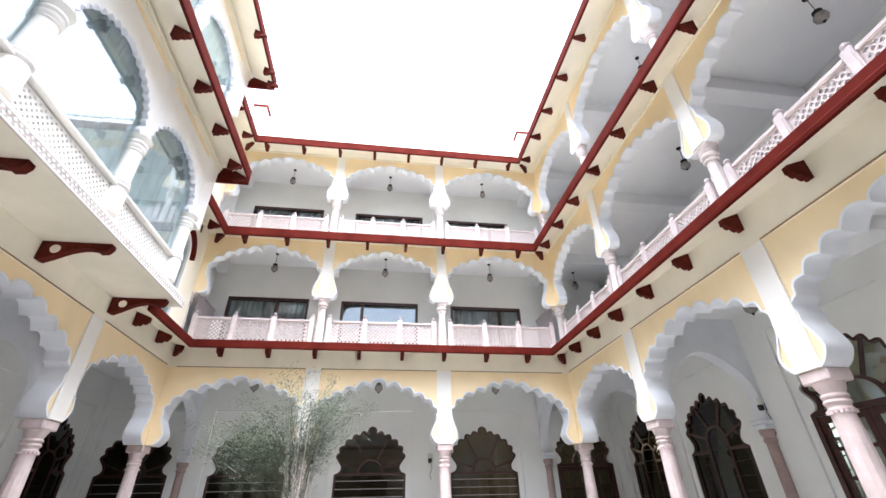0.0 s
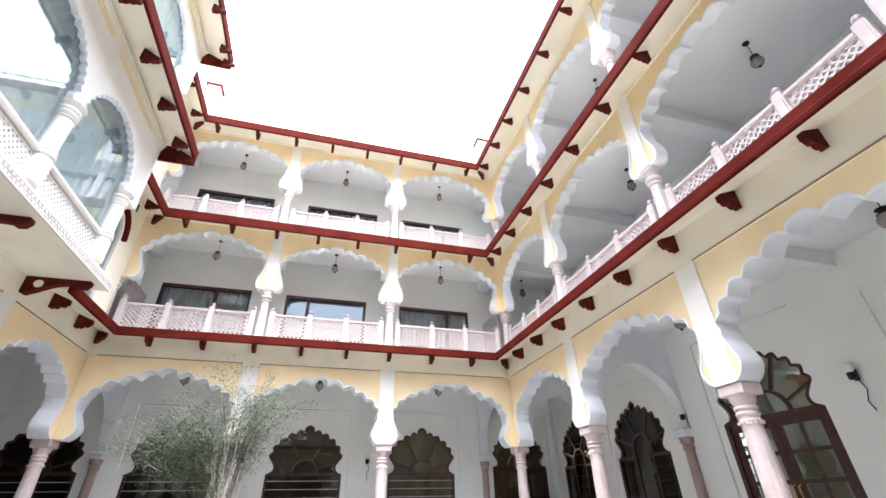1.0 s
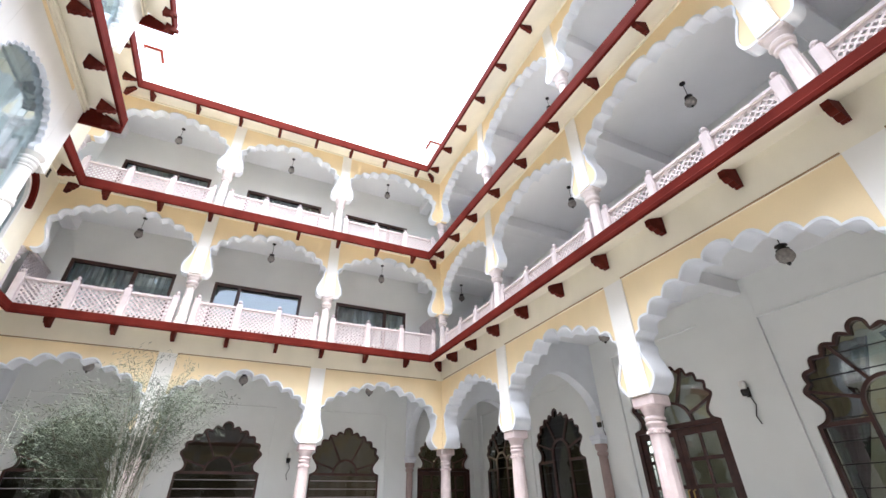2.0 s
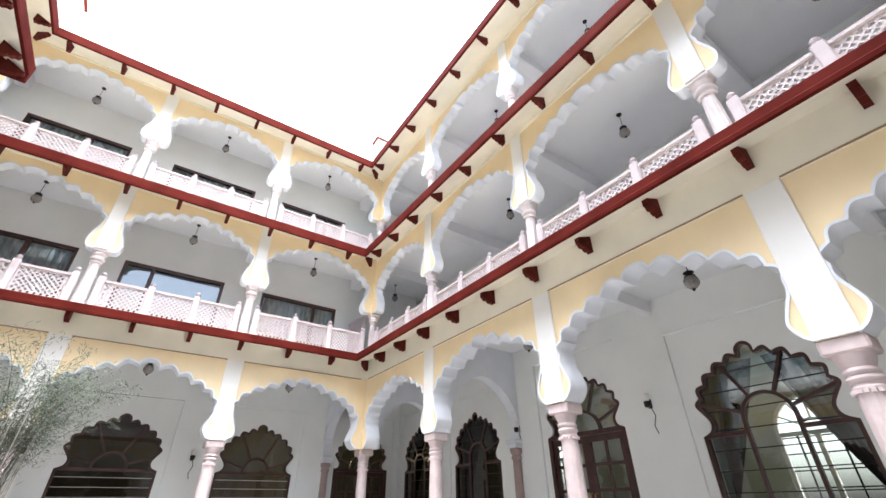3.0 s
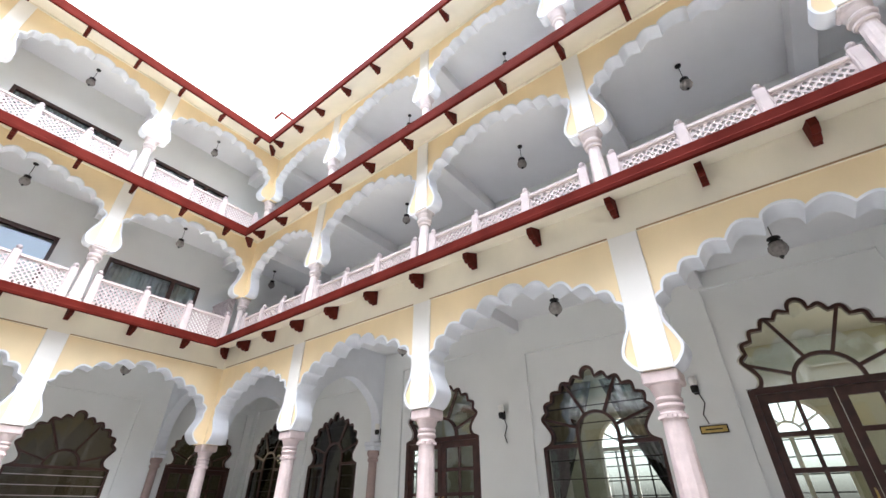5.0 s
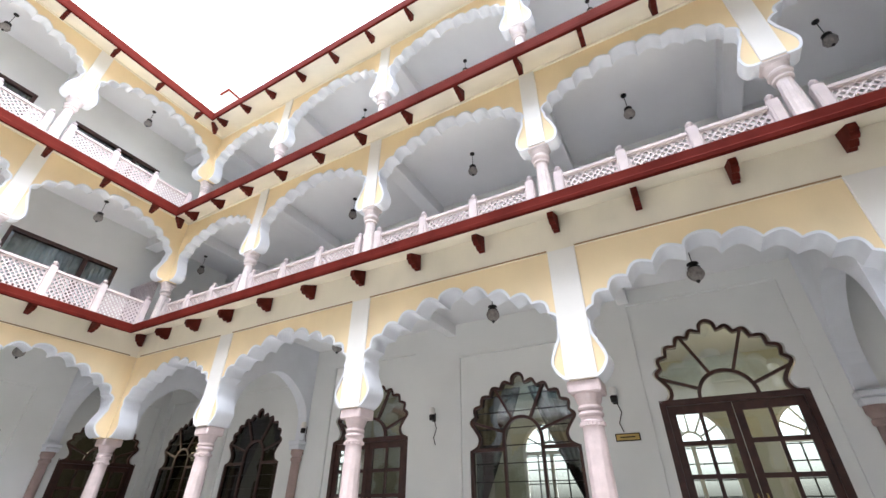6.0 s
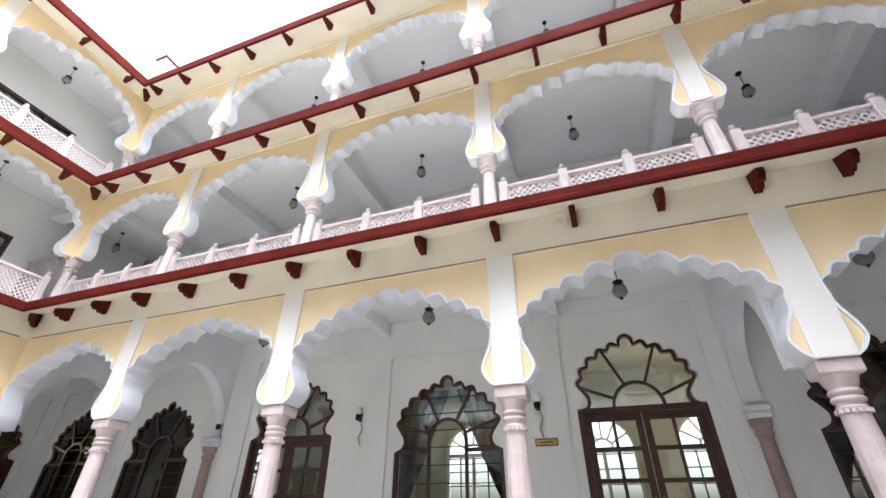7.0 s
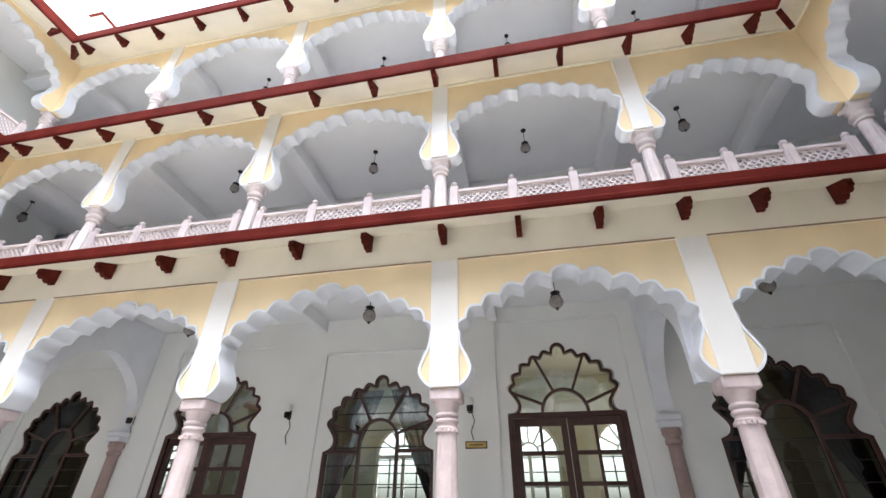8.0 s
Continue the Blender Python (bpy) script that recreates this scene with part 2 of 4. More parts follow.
# storeys: floor, column top, panel top, eave low edge, eave high edge, eave reach
STOREYS = [
    (0.15, 2.50, 4.24, 4.55, 4.75, 0.64),
    (4.80, 6.28, 8.05, 7.70, 7.97, 0.72),
    (8.16, 9.72, 11.44, 11.08, 11.36, 0.86),
]
EAVE_RISE = [0.23, 0.40, 0.40]
UPPER = 0.22  # thickness of the upper arcades
CEILS = [4.56, 8.02, 11.45]


def facade(side, storey, bays=None):
    """One storey of a wall of arches: yellow spandrels, white scalloped bands, pilasters and the plain band above."""
    floor_z, cap, top, e_lo, e_hi, reach = STOREYS[storey]
    cols = columns(side, storey)
    w = thing(f"wall_{side}_{storey + 1}", PLACE[side], "yellow plaster arcade wall with white scalloped arches", "wall", kind="structure")
    shape = arch_ground if storey == 0 else arch_upper
    deep = THICK if storey == 0 else UPPER
    for a, b in zip(cols, cols[1:]):
        mid, hw = (a + b) / 2, (b - a) / 2
        line = [(x + mid, z + cap) for x, z in shape(hw)]
        e0, e1 = a + 0.002, b - 0.002
        bm = bmesh.new()
        prism(bm, [(e0, cap)] + line + [(e1, cap), (e1, top), (e0, top)], 0.0, deep)
        part("spandrel", bm, YELLOW, w, "yellow limewashed spandrel")
        bm = bmesh.new()
        ribbon(bm, offset(line, -0.012), offset(line, -0.0005), -0.02, deep + 0.012)
        part("arch_soffit", bm, ARCHW, w, "white scalloped arch soffit", smooth=True)
        bm = bmesh.new()
        ribbon(bm, line, offset(line, 0.02), -0.02, -0.0015)
        part("arch_band", bm, ARCHW, w, "white scalloped arch edge")
    for c in cols:
        end = c in (cols[0], cols[-1])
        if not end:
            part("pilaster", boxed(c - (0.145 if storey else 0.185), c + (0.145 if storey else 0.185), -0.035, -0.003, cap - 0.002, top + 0.002, bevel=0.006), WHITE, w, "flat white pilaster")
    ceil_z = CEILS[storey]
    part("upper_band", boxed(cols[0], cols[-1], -0.032, THICK, top, max(ceil_z + 0.1, e_lo + EAVE_RISE[storey] + (0.12 if storey else 0.01))), CREAM, w, "plain cream band")
    # the thin line carries the ledge's shadow in its colour
    for a, b in () if storey else zip(cols, cols[1:]):
        part("moulding", boxed(a + 0.19, b - 0.19, -0.044, -0.0335, top - 0.003, top + 0.017), OCHRE_SHADE, w, "thin ochre and shadow line over the panel")
    return w


def bracket_mesh(reach, drop, name="bracket", slope=0.25, long=False):
    """A scalloped red bracket, wall at y 0, reaching to -reach along the slab's slope."""
    if long:
        # it hangs under the outer part of the slab, deepest at its inner end
        low = [(0.0, 0.05), (0.06, 0.10), (0.2, 0.085), (0.34, 0.13), (0.5, 0.11), (0.66, 0.165), (0.82, 0.15), (0.92, 0.18), (1.0, 0.12)]
        run, y0 = 0.30, -reach
        pts = [(y0, slope * y0), *[(y0 + run * t, slope * y0 - d * drop / 0.18) for t, d in low], (y0 + run, slope * (y0 + run))]
    else:
        prof = [(0, 0), (0, -1.0), (0.14, -1.04), (0.24, -0.93), (0.36, -0.97), (0.5, -0.86), (0.58, -0.72), (0.7, -0.76), (0.84, -0.66), (0.9, -0.5), (1.0, -0.46), (1.0, 0.0)]
        pts = [(-reach * y, z * drop - reach * y * slope * (1 + 0.4 * z)) for y, z in prof]
    bm = bmesh.new()
    a = [bm.verts.new((-0.04, y, z)) for y, z in pts]
    b = [bm.verts.new((0.04, y, z)) for y, z in pts]
    bm.faces.new(a)
    bm.faces.new(b[::-1])
    for i in range(len(pts)):
        j = (i + 1) % len(pts)
        bm.faces.new((a[i], b[i], b[j], a[j]))
    bmesh.ops.recalc_face_normals(bm, faces=bm.faces)
    me = bpy.data.meshes.new(name)
    bm.to_mesh(me)
    bm.free()
    me.materials.append(REDB)
    return me


BRACKETS = [bracket_mesh(0.30, 0.29, slope=0.36), bracket_mesh(0.625, 0.135, slope=0.597, long=True), bracket_mesh(0.765, 0.135, slope=0.494, long=True)]


def eave_run(parent, u0, u1, reach, lo, hi, y_face, marks, storey, drop_in=0.16, ends=(False, False), mitre=(1, 1)):
    """A sloping cream slab with a red fascia on scalloped brackets. mitre: 1 where it meets the next wall's eave in an inner corner."""
    m0, m1 = reach * mitre[0], reach * mitre[1]
    i0, i1 = (reach - 0.05) * mitre[0], (reach - 0.05) * mitre[1]
    yo = y_face - reach
    bm = bmesh.new()
    low, top = lo + 0.02, hi - 0.03
    v = [bm.verts.new(c) for c in ((u0, y_face, low + drop_in), (u1, y_face, low + drop_in), (u1 - i1, yo + 0.05, low), (u0 + i0, yo + 0.05, low),
                                   (u0, y_face, top + drop_in * 0.5), (u1, y_face, top + drop_in * 0.5), (u1 - i1, yo + 0.05, top), (u0 + i0, yo + 0.05, top))]
    for q in ((0, 3, 2, 1), (4, 5, 6, 7), (3, 7, 6, 2), (0, 1, 5, 4), (0, 4, 7, 3), (1, 2, 6, 5)):
        bm.faces.new([v[i] for i in q])
    part("slab", bm, CREAM, parent, "cream plastered slab")
    bm = bmesh.new()
    prof = [(0.05, lo), (0.0, lo + 0.006), (-0.005, lo + 0.3 * (hi - lo)), (0.0, lo + 0.36 * (hi - lo)), (0.0, hi - 0.012), (0.012, hi), (0.05, hi)]
    a = [bm.verts.new((u0 + m0 + (off if m0 else 0) * -1, yo + off, z)) for off, z in prof]
    b = [bm.verts.new((u1 - m1 + (off if m1 else 0), yo + off, z)) for off, z in prof]
    for i in range(len(prof)):
        j = (i + 1) % len(prof)
        bm.faces.new((a[i], a[j], b[j], b[i]))
    bm.faces.new(a[::-1])
    bm.faces.new(b)
    part("fascia", bm, RED, parent, "red-brown painted fascia")
    for u in marks:
        link("bracket", BRACKETS[storey], parent, "", pose(u, y_face - 0.036, low + drop_in - 0.006))


def thirds(cols):
    out = []
    for a, b in zip(cols, cols[1:]):
        out += [a + (b - a) * k / 3 for k in range(3)]
    return out + [cols[-1]]


def eave(side, storey, u0=None, u1=None):
    floor_z, cap, top, lo, hi, reach = STOREYS[storey]
    cols = columns(side, storey)
    e = thing(f"eave_{side}_{storey + 1}", PLACE[side], "cream eave with red fascia on scalloped brackets", "eave", kind="structure")
    a, b = cols[0] if u0 is None else u0, cols[-1] if u1 is None else u1
    marks = [u for u in thirds(cols) if a + 0.8 < u < b - 0.8]
    if u1 is None and u0 is not None:
        marks = [u for u in thirds(cols) if a + 0.1 < u < b - 0.8]
    eave_run(e, a, b, reach, lo, hi, 0.0, marks, storey, EAVE_RISE[storey], mitre=(1 if u0 is None else 0, 1 if u1 is None else 0))
    # one bracket runs out diagonally from the inner corner
    link("bracket", BRACKETS[storey], e, "", pose(b - 0.03, -0.03, lo + 0.014 + EAVE_RISE[storey], 0, 0, -45) @ Matrix.Diagonal((1, 1.35, 1, 1)))
    return e


# ---- columns ----
def column_ground():
    c = thing("column", pose(0, 0, 0), "pink sandstone column with ringed capital", "column", "arcade columns")
    part("base", boxed(-0.2, 0.2, -0.2, 0.2, 0.0, 0.16, bevel=0.015), PINK, c)
    bm = bmesh.new()
    lathe(bm, [(0.165, 0.16), (0.165, 0.22), (0.137, 0.26), (0.137, 0.6), (0.129, 1.4), (0.117, 1.88)], 24, 0.03, (0.3, 1.8))
    part("shaft", bm, PINK, c, "lightly fluted shaft", smooth=False)
    bm = bmesh.new()
    lathe(bm, [(0.117, 1.88), (0.128, 1.89), (0.13, 1.91), (0.117, 1.925), (0.12, 1.95), (0.136, 1.965), (0.141, 1.985), (0.128, 2.005), (0.118, 2.015), (0.136, 2.03), (0.141, 2.05), (0.128, 2.07), (0.12, 2.08), (0.138, 2.12), (0.165, 2.2)], 24)
    part("capital", bm, PINK, c, "ringed capital", smooth=True)
    bm = bmesh.new()
    for i in range(16):
        a = 2 * math.pi * i / 16
        x, y = 0.126 * math.cos(a), 0.126 * math.sin(a)
        box(bm, x - 0.017, x + 0.017, y - 0.017, y + 0.017, 1.86, 1.895)
    part("bead_ring", bm, PINK, c, "ring of small carved beads")
    part("abacus", boxed(-0.19, 0.19, -0.175, 0.175, 2.2, 2.35, bevel=0.02), PINK, c, "square pink block")
    return c


def column_upper():
    c = thing("column", pose(0, 0, 0), "pale fluted stone column with ringed capital", "column", "gallery columns")
    part("base", boxed(-0.17, 0.17, -0.17, 0.17, 0.0, 0.12, bevel=0.012), UCOL, c)
    bm = bmesh.new()
    lathe(bm, [(0.14, 0.12), (0.14, 0.2), (0.11, 0.23), (0.128, 0.27), (0.133, 0.32), (0.11, 0.36), (0.112, 0.5), (0.102, 0.9), (0.086, 1.17)], 24, 0.07, (0.4, 1.16))
    part("shaft", bm, UCOL, c, "fluted tapering shaft")
    bm = bmesh.new()
    lathe(bm, [(0.086, 1.17), (0.12, 1.18), (0.124, 1.21), (0.09, 1.225), (0.09, 1.24), (0.138, 1.27), (0.147, 1.30), (0.128, 1.33), (0.108, 1.34), (0.122, 1.37), (0.147, 1.41), (0.13, 1.43), (0.15, 1.455)], 24)
    part("capital", bm, UCOL, c, "ringed capital", smooth=True)
    part("abacus", boxed(-0.165, 0.165, -0.135, 0.135, 1.455, 1.54, bevel=0.03), UCOL, c)
    return c


def column_set(side, storey, model, base_z, height, skip_first=False, only=None):
    own = columns(side, storey)
    for i, u in enumerate(own):
        if i == 0 or (only and not only(u)):
            continue
        y = (UPPER if storey else THICK) / 2
        x = u + (y if i == len(own) - 1 else 0)
        m = PLACE[side] @ pose(x, y, base_z)
        s = (STOREYS[storey][1] - base_z) / height
        ob = copy_thing(model, m)
        ob.scale = (1, 1, s)


# ---- railings ----
def jali_mesh(w, h, name="jali_panel", cell=0.105, solid=0.42, dep=0.02, mat=None):
    """A pierced stone panel: one slab with rows of slanted square holes."""
    bm = bmesh.new()
    nx, nz = max(2, round(w / cell)), max(2, round(h / cell))
    sx, sz = w / nx, h / nz
    k = 1 - solid

    def corner(cx, cz, f):
        return [(cx - f * sx / 2, cz), (cx, cz - f * sz / 2), (cx + f * sx / 2, cz), (cx, cz + f * sz / 2)]

    def put(y, pts):
        return [bm.verts.new((x - w / 2, y, z)) for x, z in pts]

    centres = [((i + 0.5) * sx, (j + 0.5) * sz) for i in range(nx) for j in range(nz)] + [(i * sx, j * sz) for i in range(1, nx) for j in range(1, nz)]
    for cx, cz in centres:
        out, inn = corner(cx, cz, 1.0), corner(cx, cz, k)
        of, nf, ob_, nb = put(-dep, out), put(-dep, inn), put(dep, out), put(dep, inn)
        for i in range(4):
            j = (i + 1) % 4
            bm.faces.new((of[i], of[j], nf[j], nf[i]))
            bm.faces.new((ob_[j], ob_[i], nb[i], nb[j]))
            bm.faces.new((nf[i], nf[j], nb[j], nb[i]))
    edge = [((i - 0.5) * sx, 0, (i + 0.5) * sx, 0, i * sx, sz / 2) for i in range(1, nx)] + [((i + 0.5) * sx, h, (i - 0.5) * sx, h, i * sx, h - sz / 2) for i in range(1, nx)]
    edge += [(0, (j + 0.5) * sz, 0, (j - 0.5) * sz, sx / 2, j * sz) for j in range(1, nz)] + [(w, (j - 0.5) * sz, w, (j + 0.5) * sz, w - sx / 2, j * sz) for j in range(1, nz)]
    edge += [(0, 0, sx / 2, 0, 0, sz / 2), (w - sx / 2, 0, w, 0, w, sz / 2), (w, h - sz / 2, w, h, w - sx / 2, h), (sx / 2, h, 0, h, 0, h - sz / 2)]
    for e in edge:
        tri = [(e[0], e[1]), (e[2], e[3]), (e[4], e[5])]
        bm.faces.new(put(-dep, tri))
        bm.faces.new(put(dep, tri)[::-1])
    bmesh.ops.remove_doubles(bm, verts=bm.verts, dist=0.0005)
    bmesh.ops.recalc_face_normals(bm, faces=bm.faces)
    me = bpy.data.meshes.new(name)
    bm.to_mesh(me)
    bm.free()
    me.materials.append(mat or JALI)
    return me


def post_mesh():
    bm = bmesh.new()
    box(bm, -0.07, 0.07, -0.065, 0.065, 0.0, 0.86, bevel=0.01)
    box(bm, -0.045, 0.045, -0.075, 0.075, 0.12, 0.76)
    lathe(bm, [(0.06, 0.86), (0.065, 0.875), (0.03, 0.89), (0.05, 0.92), (0.052, 0.945), (0.03, 0.975), (0.008, 0.985)], 12)
    me = bpy.data.meshes.new("post")
    bmesh.ops.recalc_face_normals(bm, faces=bm.faces)
    bm.to_mesh(me)
    bm.free()
    me.materials.append(JALI)
    return me


POST = post_mesh()


def railing(place, a, b, z, y, panels=3, h=0.86, top=True):
    """A run of pierced panels between posts from a to b."""
    r = thing("railing", place @ pose((a + b) / 2, y, z), "pale pink stone railing of pierced lattice panels", "railing", "gallery railings")
    w = (b - a) / panels
    me = jali_mesh(w - 0.14 - 0.004, 0.62, cell=0.1, solid=0.36, dep=0.011)
    for k in range(panels + 1):
        x = a + w * k - (a + b) / 2
        link("post", POST, r, "", pose(x, 0, 0, 0, 0, 0))
        if k < panels:
            link("jali_panel", me, r, "pierced lattice panel", pose(x + w / 2, 0, 0.12))
    for k in range(panels):
        x = a + w * k - (a + b) / 2
        part("top_rail", boxed(x + 0.072, x + w - 0.072, -0.05, 0.05, 0.742, 0.80, bevel=0.008), JALI, r)
        part("bottom_rail", boxed(x + 0.072, x + w - 0.072, -0.05, 0.05, 0.0, 0.118), JALI, r)
    return r


# ---- ground, floors, ceilings, roof ----
g = part("ground", boxed(-400, 400, -400, 400, -0.6, -0.25), EARTH, None)
tagged(g, "bare earth around the building", "ground", kind="structure")
f = part("floor", boxed(-5.3, 5.3, -5.2, 11.3, -0.2, 0.0), STONE, None)
tagged(f, "pale stone paving of the courtyard", "floor", kind="structure")


def ring(name, z0, z1, mat, label, category, inset=0.0, outer=DEPTH + 0.3):
    """Four slabs round the court."""
    o = outer
    spans = [("east", RX + inset, RX + o, FY - o, BY + o), ("west", LX - o, LX - inset, FY - o, BY + o),
             ("north", LX - inset, RX + inset, BY + inset, BY + o), ("south", LX - inset, RX + inset, FY - o, FY - inset)]
    for side, x0, x1, y0, y1 in spans:
        ob = part(f"{name}_{side}", boxed(x0, x1, y0, y1, z0, z1), mat, None)
        tagged(ob, label, category, kind="structure")


ring("floor_veranda", -0.2, 0.15, STONE, "pale stone veranda floor one step up", "floor", -0.1)
for k in range(3):
    ring(f"ceiling_{k + 1}", CEILS[k], CEILS[k] + 0.1, CEIL, "white plastered gallery ceiling", "ceiling", THICK)
ring("floor_first", 4.662, 4.80, MARBLE, "stone gallery floor", "floor", 0.0)
ring("floor_second", 8.122, 8.16, MARBLE, "stone gallery floor", "floor", THICK)
ring("roof", 11.552, 11.75, CREAM, "flat roof slab over the galleries", "roof", 0.0)

for side in ("east", "north", "south"):
    for k in range(3):
        facade(side, k)
facade("west", 0)
for side in ("east", "north", "south"):
    for k in range(3):
        eave(side, k)
BAY_END = 8.3
for k in range(3):
    eave("west", k, BAY_END, None) if k else eave("west", 0, BAY_END, None)

CG, CU = column_ground(), column_upper()
for side in ("east", "north", "west", "south"):
    column_set(side, 0, CG, 0.15, 2.35)
for side in ("east", "north", "south"):
    for k in (1, 2):
        # each wall brings its last corner's column
        column_set(side, k, CU, STOREYS[k][0], 1.54)
for k in (1, 2):
    ob = copy_thing(CU, NORTH @ pose(-5.1 - UPPER / 2, UPPER / 2, STOREYS[k][0]))
    ob.scale = (1, 1, (STOREYS[k][1] - STOREYS[k][0]) / 1.54)
for ob in (CG, CU):
    for o in list(ob.children_recursive) + [ob]:
        bpy.data.objects.remove(o)
for side in ("east", "north", "south"):
    for k in (1, 2):
        cols = columns(side, k)
        for a, b in zip(cols, cols[1:]):
            railing(PLACE[side], a + 0.23, b - 0.23, STOREYS[k][0], UPPER / 2)


# ---- inner walls with windows and doors ----
NORTH_UP, EAST_UP = 1.6, 2.72


def inner_wall(side, storey, u0, u1, openings):
    """openings: (centre, half width, sill, spring height, outline over the spring or None)."""
    z0, z1 = (0.15, 4.80, 8.16)[storey], CEILS[storey]
    w = thing(f"wall_inner_{side}_{storey + 1}", PLACE[side] @ pose(0, NORTH_UP if storey else DEPTH, 0), "white painted gallery wall", "wall", kind="structure")
    edges = [u0] + [(a[0] + b[0]) / 2 for a, b in zip(openings, openings[1:])] + [u1]
    for (c, hw, sill, spring, rise), a, b in zip(openings, edges, edges[1:]):
        if rise:
            top = [(x + c, z + spring) for x, z in arch_window(hw, rise)]
        else:
            top = [(c - hw, spring), (c + hw, spring)]
        pts = [(a, z0), (c - hw, z0), (c - hw, spring - 0.001)] + top + [(c + hw, spring - 0.001), (c + hw, z0), (b, z0), (b, z1), (a, z1)]
        bm = bmesh.new()
        prism(bm, pts, 0.0, 0.22)
        part("wall_panel", bm, INNER, w)
        if sill > z0:
            part("parapet", boxed(c - hw, c + hw, 0.003, 0.217, z0, sill), INNER, w)
        if rise:
            t = spring + rise + 0.42
            x0, x1 = max(a, c - hw - 0.15), min(b, c + hw + 0.15)
            for p, q in ((a, x0), (x1, b)):
                if q - p > 0.03:
                    part("pier", boxed(p, q, -0.05, -0.0005, z0, z1 - 0.004), INNER, w, "plain white pier")
            part("frieze", boxed(x0 + 0.0005, x1 - 0.0005, -0.049, -0.0005, t, z1 - 0.004), INNER, w, "plain white band over the panel")
            part("moulding", boxed(x0 + 0.001, x1 - 0.001, -0.062, -0.0495, t + 0.002, t + 0.026, bevel=0.004), INNER, w, "thin white panel moulding")
    return w


def spoke(bm, c, a0, r0, r1, t=0.022):
    d = Vector((math.cos(a0), math.sin(a0)))
    n = Vector((-d.y, d.x)) * t
    p, q = Vector(c) + d * r0, Vector(c) + d * r1
    prism(bm, [tuple(p + n), tuple(q + n), tuple(q - n), tuple(p - n)], 0.03, 0.085)


def arc_band(bm, c, r, t, a0, a1, n=16, legs=None):
    inn = [(c[0] + (r - t) * math.cos(a0 + (a1 - a0) * k / n), c[1] + (r - t) * math.sin(a0 + (a1 - a0) * k / n)) for k in range(n + 1)]
    out = [(c[0] + r * math.cos(a0 + (a1 - a0) * k / n), c[1] + r * math.sin(a0 + (a1 - a0) * k / n)) for k in range(n + 1)]
    ribbon(bm, inn, out, 0.028, 0.088)


def reach_to(line, c, ang):
    """How far from c the outline lies in the direction ang."""
    d, best = Vector((math.cos(ang), math.sin(ang))), 0.3
    for a, b in zip(line, line[1:]):
        e, f = Vector(b) - Vector(a), Vector(a) - Vector(c)
        det = d.x * -e.y + e.x * d.y
        if abs(det) < 1e-9:
            continue
        t = (f.x * -e.y + e.x * f.y) / det
        s = (d.x * f.y - d.y * f.x) / det
        if -0.001 <= s <= 1.001 and t > best:
            best = t
    return best


def foil_window(place, c, hw, sill, spring, rise, drapes=True, bars=True, fan=False, glass=PANE):
    """A tall dark wood window under a scalloped head, with a round-headed middle light, fan bars and thin glazing bars."""
    w = thing("window", place @ pose(c, DEPTH, 0), "dark wood window with scalloped head and fan bars", "window", "arcade windows")
    line = [(x, z + spring) for x, z in arch_window(hw, rise)]
    full = [(-hw, sill), (-hw, spring)] + line[1:-1] + [(hw, spring), (hw, sill)]
    fr = bmesh.new()
    ribbon(fr, offset(full, -0.055), full, 0.02, 0.11)
    box(fr, -hw + 0.055, hw - 0.055, 0.02, 0.11, sill, sill + 0.07)
    part("window_frame", fr, WOOD, w, "dark brown scalloped frame")
    r = hw * 0.37
    cz = spring + (0.02 if fan else rise * 0.13)
    bm = bmesh.new()
    if fan:
        box(bm, -hw + 0.05, hw - 0.05, 0.024, 0.09, spring - 0.035, spring + 0.03)
    arc_band(bm, (0, cz), r, 0.05, 0.0, math.pi)
    for s in (() if fan else (-1, 1)):
        box(bm, min(s * r, s * (r - 0.05)), max(s * r, s * (r - 0.05)), 0.028, 0.088, sill + 0.07, cz)
        box(bm, min(s * r, s * (hw - 0.05)), max(s * r, s * (hw - 0.05)), 0.03, 0.086, spring - 0.03, spring + 0.03)
    for deg in (18, 62, 118, 162):
        a = radians(deg)
        spoke(bm, (0, cz), a, r, reach_to(line, (0, cz), a) - 0.03)
    part("mullion", bm, WOOD, w, "round-headed middle bars")
    if bars:
        z = sill + 0.3
        while z < spring + (-0.1 if fan else rise * 0.72):
            bm = bmesh.new()
            half = hw - 0.06 if z < spring else reach_to(line, (0, z), 0.0) - 0.06
            box(bm, -half, half, 0.045, 0.06, z, z + 0.014)
            part("glazing_bar", bm, JALI if fan else BLACK, w)
            z += 0.2 if fan else 0.28
    bm = bmesh.new()
    pts = offset(full, -0.03)
    prism(bm, pts, 0.066, 0.072)
    pane = part("pane", bm, glass, w, "reflecting window glass")
    pane.visible_shadow = False
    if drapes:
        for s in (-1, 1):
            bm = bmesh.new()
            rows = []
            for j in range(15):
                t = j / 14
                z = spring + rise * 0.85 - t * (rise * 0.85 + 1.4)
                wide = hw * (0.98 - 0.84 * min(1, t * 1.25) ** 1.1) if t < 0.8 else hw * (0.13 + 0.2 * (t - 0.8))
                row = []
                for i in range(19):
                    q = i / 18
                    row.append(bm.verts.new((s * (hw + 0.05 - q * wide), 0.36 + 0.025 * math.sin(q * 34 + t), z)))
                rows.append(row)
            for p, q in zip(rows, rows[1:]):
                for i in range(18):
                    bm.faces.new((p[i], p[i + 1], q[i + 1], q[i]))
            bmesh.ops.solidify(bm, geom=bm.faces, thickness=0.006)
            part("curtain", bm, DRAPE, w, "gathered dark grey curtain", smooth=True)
    return w


